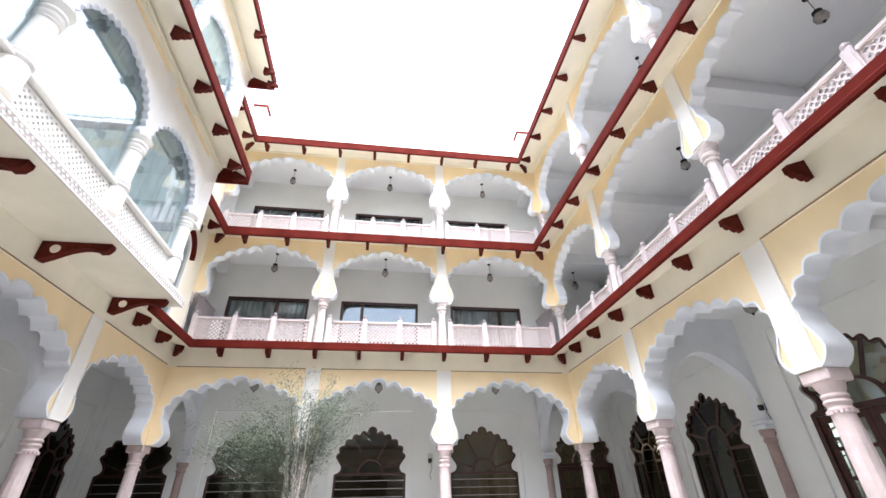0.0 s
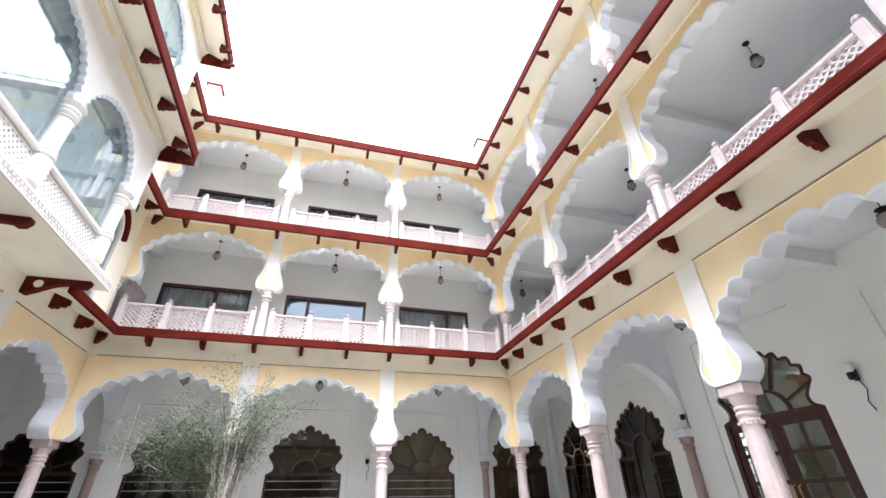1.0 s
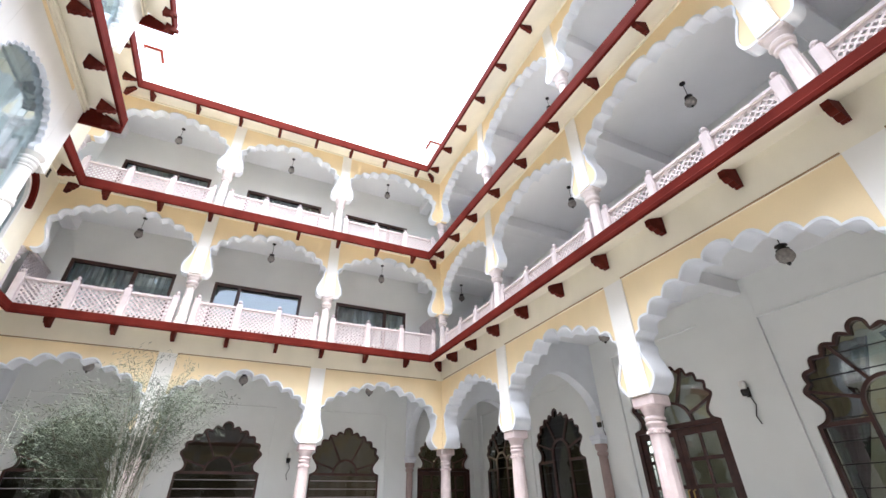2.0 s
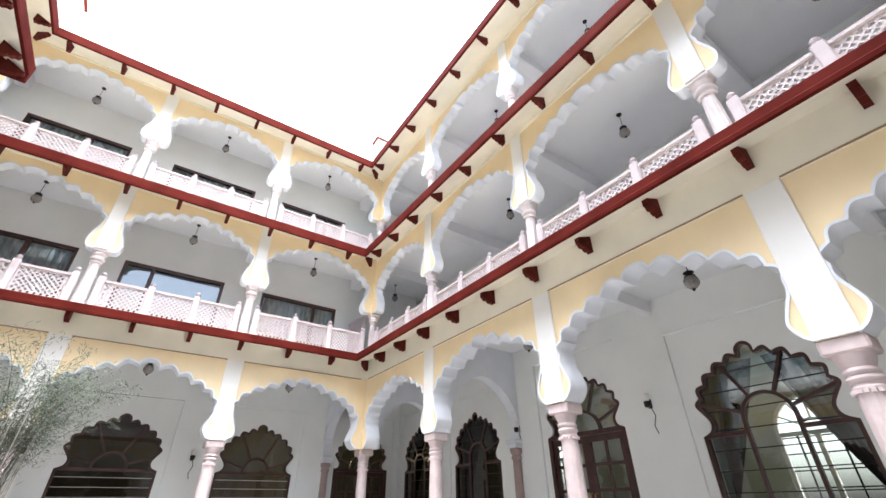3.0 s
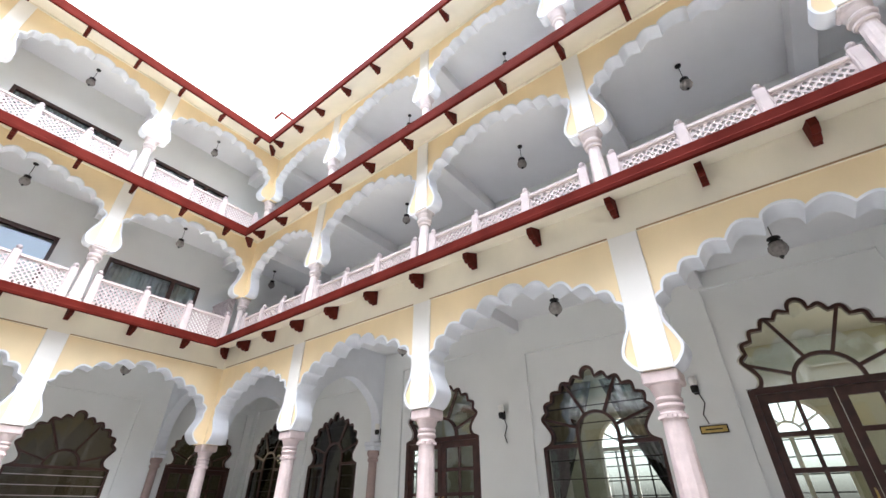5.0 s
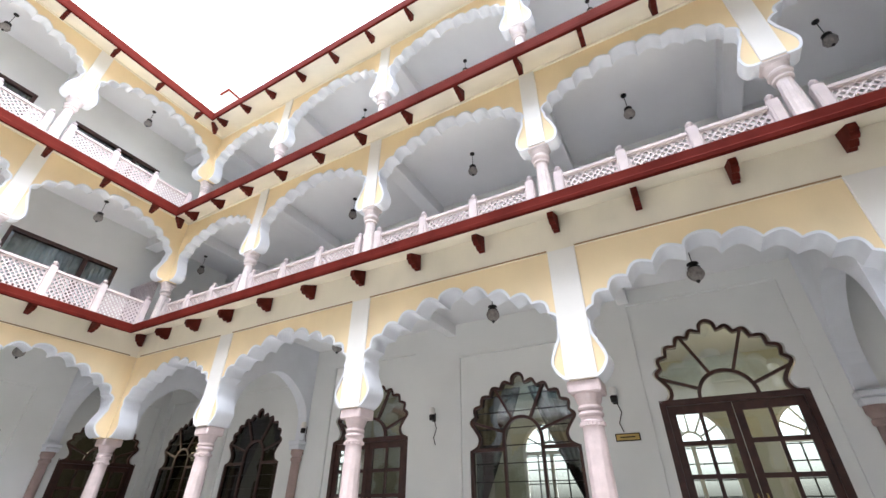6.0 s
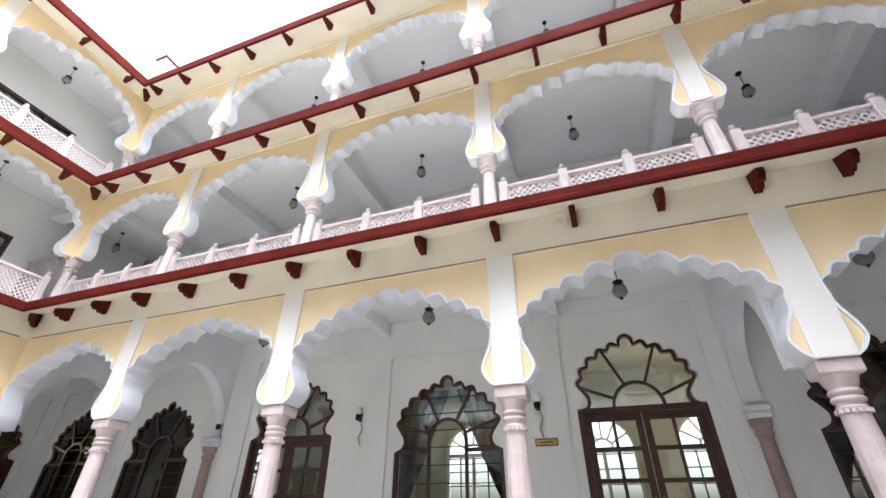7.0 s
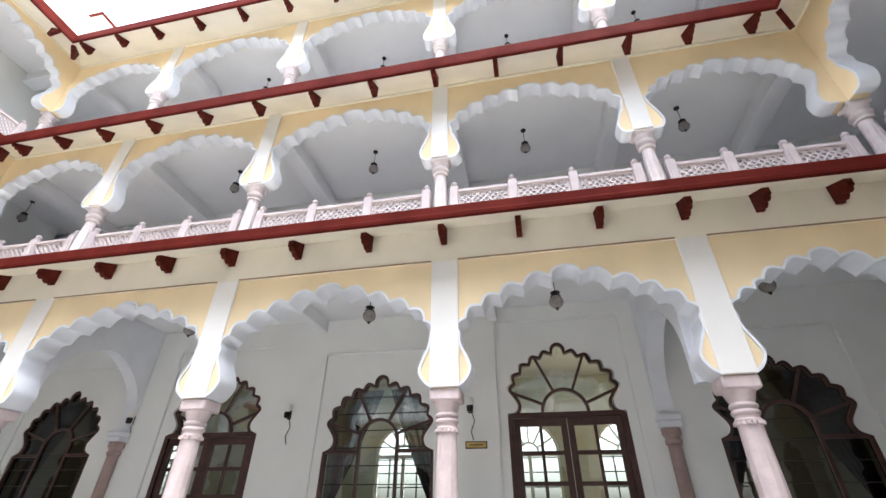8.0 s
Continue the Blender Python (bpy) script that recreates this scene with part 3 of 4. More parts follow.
def foil_door(place, c, hw, spring, rise, glass=PANE):
    """Glazed double doors under a scalloped fanlight."""
    d = thing("door", place @ pose(c, DEPTH, 0), "closed dark wood glazed double door under scalloped fanlight", "door", "arcade doors")
    base = 0.15
    line = [(x, z + spring) for x, z in arch_window(hw * 0.97, rise)]
    fr = bmesh.new()
    ribbon(fr, offset(line, -0.05), line, 0.02, 0.11)
    for s in (-1, 1):
        box(fr, min(s * hw, s * (hw - 0.09)), max(s * hw, s * (hw - 0.09)), 0.0, 0.13, base, spring - 0.05)
    box(fr, -hw, hw, 0.0, 0.131, spring - 0.05, spring + 0.035)
    part("door_frame", fr, WOOD, d, "dark brown frame with scalloped head")
    r = hw * 0.42
    bm = bmesh.new()
    arc_band(bm, (0, spring + 0.03), r, 0.05, 0.0, math.pi)
    for deg in (22, 66, 114, 158):
        a = radians(deg)
        spoke(bm, (0, spring + 0.03), a, r, reach_to(line, (0, spring + 0.03), a) - 0.03)
    part("fan_bar", bm, WOOD, d, "fanlight bars")
    bm = bmesh.new()
    prism(bm, offset(line, -0.03), 0.066, 0.072)
    part("pane", bm, glass, d, "fanlight glass").visible_shadow = False
    for s in (-1, 1):
        x0, x1 = (0.004, hw - 0.092) if s > 0 else (-hw + 0.092, -0.004)
        top = spring - 0.054
        lf = bmesh.new()
        st = 0.10
        box(lf, x0, x0 + st, 0.035, 0.085, base + 0.01, top)
        box(lf, x1 - st, x1, 0.035, 0.085, base + 0.01, top)
        box(lf, x0 + st, x1 - st, 0.035, 0.085, top - 0.12, top)
        box(lf, x0 + st, x1 - st, 0.035, 0.085, base + 0.01, base + 0.8)
        mid = (x0 + x1) / 2
        box(lf, mid - 0.025, mid + 0.025, 0.04, 0.08, base + 0.8, top - 0.12)
        z = top - 0.12 - 0.40
        while z > base + 0.85:
            box(lf, x0 + st, mid - 0.025, 0.041, 0.079, z - 0.03, z + 0.03)
            box(lf, mid + 0.025, x1 - st, 0.041, 0.079, z - 0.03, z + 0.03)
            z -= 0.43
        leaf = part("door_leaf", lf, WOOD, d, "glazed door leaf")
        part("pane", boxed(x0 + st - 0.01, x1 - st + 0.01, 0.058, 0.063, base + 0.79, top - 0.11), glass, leaf, "small reflecting panes").visible_shadow = False
        hx = x0 + 0.05 if s > 0 else x1 - 0.05
        hb = bmesh.new()
        tube(hb, [(hx, 0.035, 1.15), (hx, -0.02, 1.17), (hx, -0.02, 1.38), (hx, 0.035, 1.40)], 0.012, 0.012, 8)
        part("handle", hb, BRASS, leaf, "brass pull handle")
    return d


def slide_window(place, c, hw, sill, head, split=0.0, reflective=False):
    """A wide dark framed window with a sliding leaf and a pale curtain."""
    w = thing("window", place @ pose(c, NORTH_UP, 0), "wide dark-framed window with pale curtain", "window", "gallery windows")
    bm = bmesh.new()
    for b in ((-hw, hw, 0.01, 0.12, head - 0.09, head), (-hw, hw, 0.01, 0.12, sill, sill + 0.07), (-hw, -hw + 0.08, 0.011, 0.119, sill + 0.07, head - 0.09), (hw - 0.08, hw, 0.011, 0.119, sill + 0.07, head - 0.09)):
        box(bm, *b)
    part("window_frame", bm, WOOD, w, "dark brown frame")
    part("mullion", boxed(split - 0.05, split + 0.05, 0.02, 0.1, sill + 0.07, head - 0.09), WOOD, w)
    for a, b in ((-hw + 0.08, split - 0.05), (split + 0.05, hw - 0.08)):
        part("pane", boxed(a, b, 0.06, 0.066, sill + 0.07, head - 0.09), MIRROR if reflective else CLEAR, w, "reflecting window glass").visible_shadow = False
    if not reflective:
        bm = bmesh.new()
        n = 120
        rows = [[bm.verts.new((-hw + 2 * hw * i / n, 0.17 + 0.03 * math.sin(i * 0.9) + 0.012 * math.sin(i * 2.3), z)) for i in range(n + 1)] for z in (sill - 0.1, head)]
        for i in range(n):
            bm.faces.new((rows[0][i], rows[0][i + 1], rows[1][i + 1], rows[1][i]))
        bmesh.ops.solidify(bm, geom=bm.faces, thickness=0.005)
        part("curtain", bm, SHEER, w, "pale gathered curtain", smooth=True)
    return w


# local x on the east wall is minus the world's y
east_open = [(-12.35, 0.85, 0.75, 2.15, 1.25, "w"), (-9.52, 0.95, 0.75, 2.15, 1.25, "w"), (-6.02, 0.97, 0.15, 2.45, 1.2, "d"), (-2.70, 1.0, 0.75, 2.12, 1.3, "w"),
             (0.52, 0.95, 0.15, 2.62, 1.22, "d"), (3.72, 1.0, 0.75, 2.2, 1.25, "w")]
north_open = [(-6.35, 0.9, 0.75, 2.05, 1.2, "w"), (-3.45, 1.0, 0.75, 2.02, 1.25, "w"), (-0.13, 1.0, 0.75, 2.02, 1.25, "w"), (3.17, 1.0, 0.75, 2.02, 1.25, "w"), (6.3, 0.9, 0.15, 2.2, 1.1, "d")]
west_open = [(-3.6, 1.0, 0.75, 2.1, 1.25, "w"), (-0.6, 1.0, 0.75, 2.1, 1.25, "w"), (2.7, 1.0, 0.75, 2.1, 1.25, "w"), (6.15, 1.0, 0.75, 2.1, 1.25, "w"), (9.5, 1.0, 0.75, 2.1, 1.25, "w"), (12.3, 0.8, 0.75, 2.1, 1.2, "w")]
south_open = [(-3.4, 1.0, 0.75, 2.1, 1.25, "w"), (0.0, 1.0, 0.75, 2.1, 1.25, "w"), (3.4, 1.0, 0.75, 2.1, 1.25, "w")]
for side, opens, lo, hi in (("east", east_open, -(BY + DEPTH), -FY + DEPTH), ("north", north_open, LX - DEPTH, RX + DEPTH), ("west", west_open, FY - DEPTH, BY + DEPTH), ("south", south_open, -RX - DEPTH, -LX + DEPTH)):
    inner_wall(side, 0, lo, hi, [o[:5] for o in opens])
    for c, hw, sill, spring, rise, kind_ in opens:
        if kind_ == "w":
            # tinted panes put the darkness of the unlit rooms into the glass
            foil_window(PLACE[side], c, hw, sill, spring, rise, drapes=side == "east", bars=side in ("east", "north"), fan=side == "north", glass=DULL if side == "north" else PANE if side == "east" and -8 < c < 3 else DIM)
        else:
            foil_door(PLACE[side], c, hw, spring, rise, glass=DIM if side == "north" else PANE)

# upper inner walls
up_n1 = [(-3.55, 1.21, 5.5, 6.89), (-0.13, 1.22, 5.5, 6.86), (3.34, 1.18, 5.5, 6.83)]
up_n2 = [(-3.49, 1.19, 9.0, 10.38), (0.02, 1.21, 9.0, 10.32), (3.28, 1.17, 9.0, 10.27)]
for k, opens in ((1, up_n1), (2, up_n2)):
    inner_wall("north", k, LX - DEPTH, RX + DEPTH, [(c, hw, s, h, None) for c, hw, s, h in opens])
    for i, (c, hw, s, h) in enumerate(opens):
        slide_window(NORTH, c, hw, s, h, split=(0.25, -0.55, 0.45)[i], reflective=(i == 1 and k == 1))
for side, lo, hi in (("east", -(BY + DEPTH), -FY + DEPTH), ("south", -RX - DEPTH, -LX + DEPTH)):
    for k in (1, 2):
        w = thing(f"wall_inner_{side}_{k + 1}", PLACE[side] @ pose(0, EAST_UP, 0), "white painted gallery wall", "wall", kind="structure")
        part("wall_panel", boxed(lo, hi, 0, 0.22, STOREYS[k][0], CEILS[k]), INNER, w)

# rooms behind the ground floor windows: outer walls close the building
for side, lo, hi in (("east", -(BY + DEPTH + 4), -FY + DEPTH + 4), ("north", LX - DEPTH - 3.99, RX + DEPTH + 3.99), ("west", FY - DEPTH - 4, BY + DEPTH + 4), ("south", -RX - DEPTH - 3.99, -LX + DEPTH + 3.99)):
    w = thing(f"wall_outer_{side}", PLACE[side] @ pose(0, DEPTH + 4, 0), "pale green plastered outer wall", "wall", kind="structure")
    if side == "east":
        cs = (-10.2, -6.9, -3.4, -0.2, 2.1, 4.5)
        edges = [lo] + [(p + q) / 2 for p, q in zip(cs, cs[1:])] + [hi]
        for c, p, q in zip(cs, edges, edges[1:]):
            head = [(c + 0.72 * math.cos(math.pi - math.pi * k / 18), 2.5 + 0.72 * math.sin(math.pi * k / 18)) for k in range(19)]
            bm = bmesh.new()
            prism(bm, [(p, 0.8), (c - 0.72, 0.8)] + head + [(c + 0.72, 0.8), (q, 0.8), (q, 4.6), (p, 4.6)], 0, 0.25)
            part("wall_panel", bm, ROOM, w)
        part("wall_panel", boxed(lo, hi, 0.001, 0.249, -0.2, 0.799), ROOM, w)
        part("wall_panel", boxed(lo, hi, 0.001, 0.249, 4.601, 11.55), ROOM, w)
    else:
        part("wall_panel", boxed(lo, hi, 0, 0.25, -0.2, 11.55), ROOM, w)


def outer_window(c):
    """A white fan-headed window in the outer wall of the rooms, seen through them."""
    w = thing("window", EAST @ pose(c, DEPTH + 4, 0), "white fan-headed window with small panes, daylight behind", "window", "outer windows")
    r = 0.72
    head = [(r * math.cos(math.pi - math.pi * k / 18), 2.5 + r * math.sin(math.pi * k / 18)) for k in range(19)]
    full = [(-r, 0.8)] + head + [(r, 0.8)]
    bm = bmesh.new()
    ribbon(bm, offset(full, -0.06), full, 0.05, 0.15)
    box(bm, -r + 0.06, r - 0.06, 0.05, 0.15, 0.8, 0.86)
    part("window_frame", bm, WHITE, w)
    bm = bmesh.new()
    box(bm, -r + 0.06, r - 0.06, 0.055, 0.145, 2.42, 2.5)
    box(bm, -0.04, 0.04, 0.056, 0.144, 0.86, 2.42)
    part("mullion", bm, WHITE, w)
    for x in (-0.36, 0.36):
        part("glazing_bar", boxed(x - 0.015, x + 0.015, 0.08, 0.12, 0.86, 2.42), BLACK, w)
    z = 1.15
    while z < 2.4:
        for a, b in ((-r + 0.06, -0.04), (0.04, r - 0.06)):
            part("glazing_bar", boxed(a, b, 0.085, 0.115, z - 0.012, z + 0.012), BLACK, w)
        z += 0.31
    bm = bmesh.new()
    arc_band(bm, (0, 2.5), 0.25, 0.04, 0.0, math.pi)
    for deg in (30, 60, 90, 120, 150):
        spoke(bm, (0, 2.5), radians(deg), 0.25, 0.67, 0.018)
    bmesh.ops.translate(bm, verts=bm.verts, vec=(0, 0.04, 0))
    part("fan_bar", bm, WHITE, w)


for c in (-10.2, -6.9, -3.4, -0.2, 2.1, 4.5):
    outer_window(c)
ring("ceiling_rooms", 4.30, 4.42, CEIL, "white room ceiling", "ceiling", DEPTH + 0.24, DEPTH + 4)
ring("floor_rooms", -0.2, 0.148, STONE, "pale stone room floor", "floor", DEPTH + 0.31, DEPTH + 4)
ring("roof_rooms", 11.552, 11.74, CREAM, "flat roof slab over the rooms", "roof", DEPTH + 0.31, DEPTH + 4.3)


# ---- transverse arches across the veranda and ceiling beams ----
def cross_arch(side, u):
    c = thing("cross_arch", PLACE[side] @ pose(u, 0, 0), "plain white arch across the veranda on half columns", "arch", "veranda arches")
    y0, y1, t = THICK + 0.012, DEPTH - 0.002, 0.13
    z0, z1 = 2.52, CEILS[0] - 0.002
    mid, r = (y0 + y1) / 2, (y1 - y0) / 2 - 0.12
    n = 18
    pts = [(y0, z0), (mid - r, z0), (mid - r, z0 + 0.35)] + [(mid - r * math.cos(math.pi * k / n), z0 + 0.35 + (0.85 * math.sin(math.pi * k / n)) * (1 + 0.12 * math.sin(math.pi * k / n) ** 8)) for k in range(1, n)] + [(mid + r, z0 + 0.35), (mid + r, z0), (y1, z0), (y1, z1), (y0, z1)]
    bm = bmesh.new()
    a = [bm.verts.new((-t, y, z)) for y, z in pts]
    b = [bm.verts.new((t, y, z)) for y, z in pts]
    bm.faces.new(a)
    bm.faces.new(b[::-1])
    for i in range(len(pts)):
        j = (i + 1) % len(pts)
        bm.faces.new((a[i], b[i], b[j], a[j]))
    part("arch", bm, ARCHW, c, "white plaster arch")
    bm = bmesh.new()
    prof = [(0.12, 0.15), (0.10, 0.4), (0.095, 2.1), (0.12, 2.12), (0.12, 2.17), (0.10, 2.19), (0.14, 2.26), (0.14, 2.34)]
    lathe(bm, prof, 14)
    bmesh.ops.translate(bm, verts=bm.verts, vec=(0, DEPTH - 0.11, 0))
    part("half_column", bm, BROWNP, c, "brown-pink sandstone half column", smooth=True)
    part("impost", boxed(-0.15, 0.15, DEPTH - 0.25, DEPTH - 0.001, 2.34, 2.43, bevel=0.012), ARCHW, c)
    part("impost", boxed(-0.165, 0.165, DEPTH - 0.28, DEPTH - 0.001, 2.431, 2.519, bevel=0.02), ARCHW, c)


for side, us in (("east", (-7.9, 2.02, -11.14)), ("north", (-5.1, 5.1)), ("west", (7.9, 4.44))):
    for u in us:
        cross_arch(side, u)
for side in ("east", "north"):
    for k in (1, 2):
        for u in columns(side, k):
            far = (EAST_UP if side == "east" else NORTH_UP) - 0.002
            b = part(f"beam_{side}", boxed(u - 0.17, u + 0.17, THICK + 0.012, far, CEILS[k] - 0.34, CEILS[k] - 0.002, bevel=0.012), CEIL, None, m=PLACE[side])
            tagged(b, "white ceiling beam across the gallery", "beam", kind="structure")
for u in (-4.44, -1.02):
    b = part("beam_east", boxed(u + 0.33, u + 0.52, THICK + 0.012, DEPTH - 0.06, 4.30, CEILS[0] - 0.002, bevel=0.01), CEIL, None, m=EAST)
    tagged(b, "white ceiling beam across the veranda", "beam", kind="structure")


# ---- hanging lamps ----
def hanging_lamp(m, drop, size):
    l = thing("hanging_lamp", m, "dark metal hanging lamp with ribbed glass globe", "lamp", "gallery lamps")
    l.scale = (size, size, size)
    drop = drop / size
    bm = bmesh.new()
    lathe(bm, [(0.012, -0.05), (0.055, -0.03), (0.06, -0.004), (0.02, 0.0)], 14)
    part("ceiling_rose", bm, BLACK, l, smooth=True)
    bm = bmesh.new()
    tube(bm, [(0, 0, -0.04), (0.004, 0, -drop * 0.5), (0, 0, -drop)], 0.007, 0.007, 6)
    part("rod", bm, BLACK, l)
    bm = bmesh.new()
    lathe(bm, [(0.02, -drop - 0.01), (0.075, -drop - 0.03), (0.08, -drop - 0.045), (0.05, -drop - 0.06), (0.05, -drop - 0.085), (0.085, -drop - 0.10), (0.085, -drop - 0.115)], 18)
    part("cap", bm, BLACK, l, "dark metal cap", smooth=True)
    bm = bmesh.new()
    lathe(bm, [(0.08, -drop - 0.115), (0.105, -drop - 0.15), (0.115, -drop - 0.20), (0.10, -drop - 0.25), (0.06, -drop - 0.29), (0.02, -drop - 0.305)], 24, 0.06, (-drop - 0.28, -drop - 0.12))
    part("globe", bm, GLOBE, l, "ribbed smoky glass globe")
    bm = bmesh.new()
    lathe(bm, [(0.025, -drop - 0.30), (0.03, -drop - 0.315), (0.008, -drop - 0.345)], 10)
    part("finial", bm, BLACK, l)


for k, drop, size in ((0, 0.28, 1.0), (1, 0.35, 0.9), (2, 0.35, 0.9)):
    for y in ((9.5, 6.1, 2.6, -0.53, -3.55), (9.6, 6.2, 2.86, -0.37, -3.35), (9.6, 6.3, 2.95, -0.27, -3.3))[k]:
        hanging_lamp(pose(6.4, y, CEILS[k]), drop, size)
    for x in (-3.36, -0.02, 3.36):
        hanging_lamp(pose(x, BY + (1.25 if k == 0 else 0.8), CEILS[k]), drop, size)
hanging_lamp(pose(6.4, 12.2, CEILS[1]), 0.35, 0.9)


# ---- the glazed bay on the west wall ----
def bay(storey, slab_z, sill, spring, apex, top, eave_lo, eave_hi, posts):
    P = 1.05
    b = thing("glazed_bay", WEST, "white projecting bay with glazed scalloped arches and lattice panels", "bay window", "glazed bays")
    u0, u1 = posts[0] - 0.2, BAY_END
    F = -P
    if storey == 1:
        part("slab", boxed(u0, u1 + 0.18, F - 0.06, -0.04, slab_z, slab_z + 0.12), CREAM, b, "cream slab under the bay")
        # backing in a darker colour that paints the shade between the leaves
        bm = bmesh.new()
        box(bm, u0, u1 + 0.18, F - 0.075, F - 0.0605, slab_z - 0.01, slab_z + 0.16)
        part("edge_band", bm, UCOL, b, "band behind the carving, coloured as the shade in its gaps")
        bm = bmesh.new()
        box(bm, u0, u1 + 0.18, F - 0.095, F - 0.076, slab_z - 0.012, slab_z + 0.008)
        box(bm, u0, u1 + 0.18, F - 0.095, F - 0.076, slab_z + 0.125, slab_z + 0.162)
        n = int((u1 + 0.18 - u0) / 0.09)
        for i in range(n):
            u = u0 + 0.09 * i
            for s in (0, 1):
                zz = slab_z + 0.035 + 0.055 * s
                prism(bm, [(u + 0.045 * s, zz), (u + 0.03 + 0.045 * s, zz - 0.022), (u + 0.06 + 0.045 * s, zz), (u + 0.03 + 0.045 * s, zz + 0.022)], F - 0.097, F - 0.076)
        part("carved_edge", bm, WHITE, b, "white edge carved with small leaves")
    part("base_wall", boxed(u0, u1, F, F + 0.2, slab_z + 0.12, slab_z + 0.26), WHITE, b)
    for a, c in zip(posts, posts[1:]):
        mid, hw = (a + c) / 2, (c - a) / 2
        me = jali_mesh(2 * hw - 0.30, sill - slab_z - 0.3, "lattice_panel", 0.095, 0.5, mat=WHITE)
        link("lattice_panel", me, b, "white carved lattice panel", pose(mid, F + 0.08, slab_z + 0.27))
        part("lattice_back", boxed(a + 0.1, c - 0.1, F + 0.102, F + 0.16, slab_z + 0.262, sill), WHITE, b)
        part("window_sill", boxed(a + 0.1, c - 0.1, F - 0.02, F + 0.3, sill, sill + 0.05, bevel=0.01), WHITE, b)
        line = [(x + mid, z + spring) for x, z in arch_bay(hw, apex - spring)]
        bm = bmesh.new()
        prism(bm, [(a + 0.001, spring)] + line + [(c - 0.001, spring), (c - 0.001, top), (a + 0.001, top)], F, F + 0.07)
        part("spandrel", bm, WHITE, b, "white plaster spandrel")
        bm = bmesh.new()
        ribbon(bm, offset(line, -0.012), offset(line, -0.0005), F - 0.015, F + 0.078)
        part("arch_band", bm, ARCHW, b, "white scalloped arch edge", smooth=True)
        part("pane", boxed(a, c, F + 0.082, F + 0.09, sill, top), BAYGLASS, b, "large reflecting window glass").visible_shadow = False
        bm = bmesh.new()
        n = 60
        rows = [[bm.verts.new((a + (c - a) * i / n, F + 0.17 + 0.025 * math.sin(i * 1.1) + 0.008 * math.sin(i * 2.7), z)) for i in range(n + 1)] for z in (sill, top)]
        for i in range(n):
            bm.faces.new((rows[0][i], rows[0][i + 1], rows[1][i + 1], rows[1][i]))
        bmesh.ops.solidify(bm, geom=bm.faces, thickness=0.004)
        part("curtain", bm, BAYCLOTH, b, "white gathered sheer curtain", smooth=True)
        bm = bmesh.new()
        n = 96
        rows = [[bm.verts.new((a + 0.1 + (c - a - 0.2) * i / n, F + 0.118 + 0.014 * math.sin(i * 1.3), z)) for i in range(n + 1)] for z in (apex - 0.34, top)]
        for i in range(n):
            bm.faces.new((rows[0][i], rows[0][i + 1], rows[1][i + 1], rows[1][i]))
        bmesh.ops.solidify(bm, geom=bm.faces, thickness=0.004)
        part("valance", bm, SHEER, b, "pleated grey valance", smooth=True)
    for u in posts:
        bm = bmesh.new()
        lathe(bm, [(r * 0.92, z) for r, z in [(0.17, slab_z + 0.26), (0.17, sill - 0.05), (0.14, sill), (0.175, sill + 0.03), (0.18, sill + 0.06), (0.145, sill + 0.08), (0.165, sill + 0.10), (0.17, sill + 0.13), (0.14, sill + 0.16), (0.15, sill + 0.18), (0.14, sill + 0.22),
                   (0.135, spring - 0.3), (0.16, spring - 0.28), (0.135, spring - 0.25), (0.165, spring - 0.22), (0.17, spring - 0.19), (0.14, spring - 0.16), (0.17, spring - 0.13), (0.17, spring - 0.10), (0.14, spring - 0.07), (0.21, spring)]], 20)
        bmesh.ops.translate(bm, verts=bm.verts, vec=(u, F + 0.06, 0))
        part("column", bm, WHITE, b, "white ringed column", smooth=True)
    part("end_wall", boxed(posts[-1] + 0.002, u1, F, -0.04, spring, top), WHITE, b)
    part("end_return", boxed(u1 - 0.16, u1, F + 0.3, -0.04, slab_z + 0.121, spring - 0.002), WHITE, b)
    # yellow strip, moulding and cornice under the eave
    for a, c in zip(posts, posts[1:]):
        part("yellow_strip", boxed(a + 0.17, c - 0.17, F - 0.012, F - 0.001, top - 0.10, top - 0.02), YELLOW, b, "narrow yellow painted strip")
    part("cornice", boxed(u0, u1, F - 0.03, F + 0.3, top + 0.001, eave_hi + 0.16), CREAM, b, "cream cornice")
    part("cornice_roll", boxed(u0, u1, F - 0.07, F - 0.031, top + 0.08, top + 0.13, bevel=0.012), CREAM, b)
    marks = [u1 - 0.5 - 1.05 * k for k in range(9)] + [u1 - 0.08]
    eave_run(b, u0, u1, 0.68, eave_lo, eave_hi, F - 0.03, marks, storey, 0.30, mitre=(0, 0))
    part("end_fascia", boxed(u1 + 0.002, u1 + 0.06, F - 0.71, -STOREYS[storey][5] - 0.001, STOREYS[storey][3] + 0.1, eave_hi), RED, b, "red-brown painted fascia")
    return b


POSTS = [-2.92, -0.78, 1.36, 3.50, 5.65, 7.80]
bay(1, 4.70, 5.40, 6.42, 7.44, 8.05, 7.95, 8.22, POSTS)
bay(2, 8.30, 8.95, 9.95, 10.92, 11.42, 11.30, 11.58, POSTS)


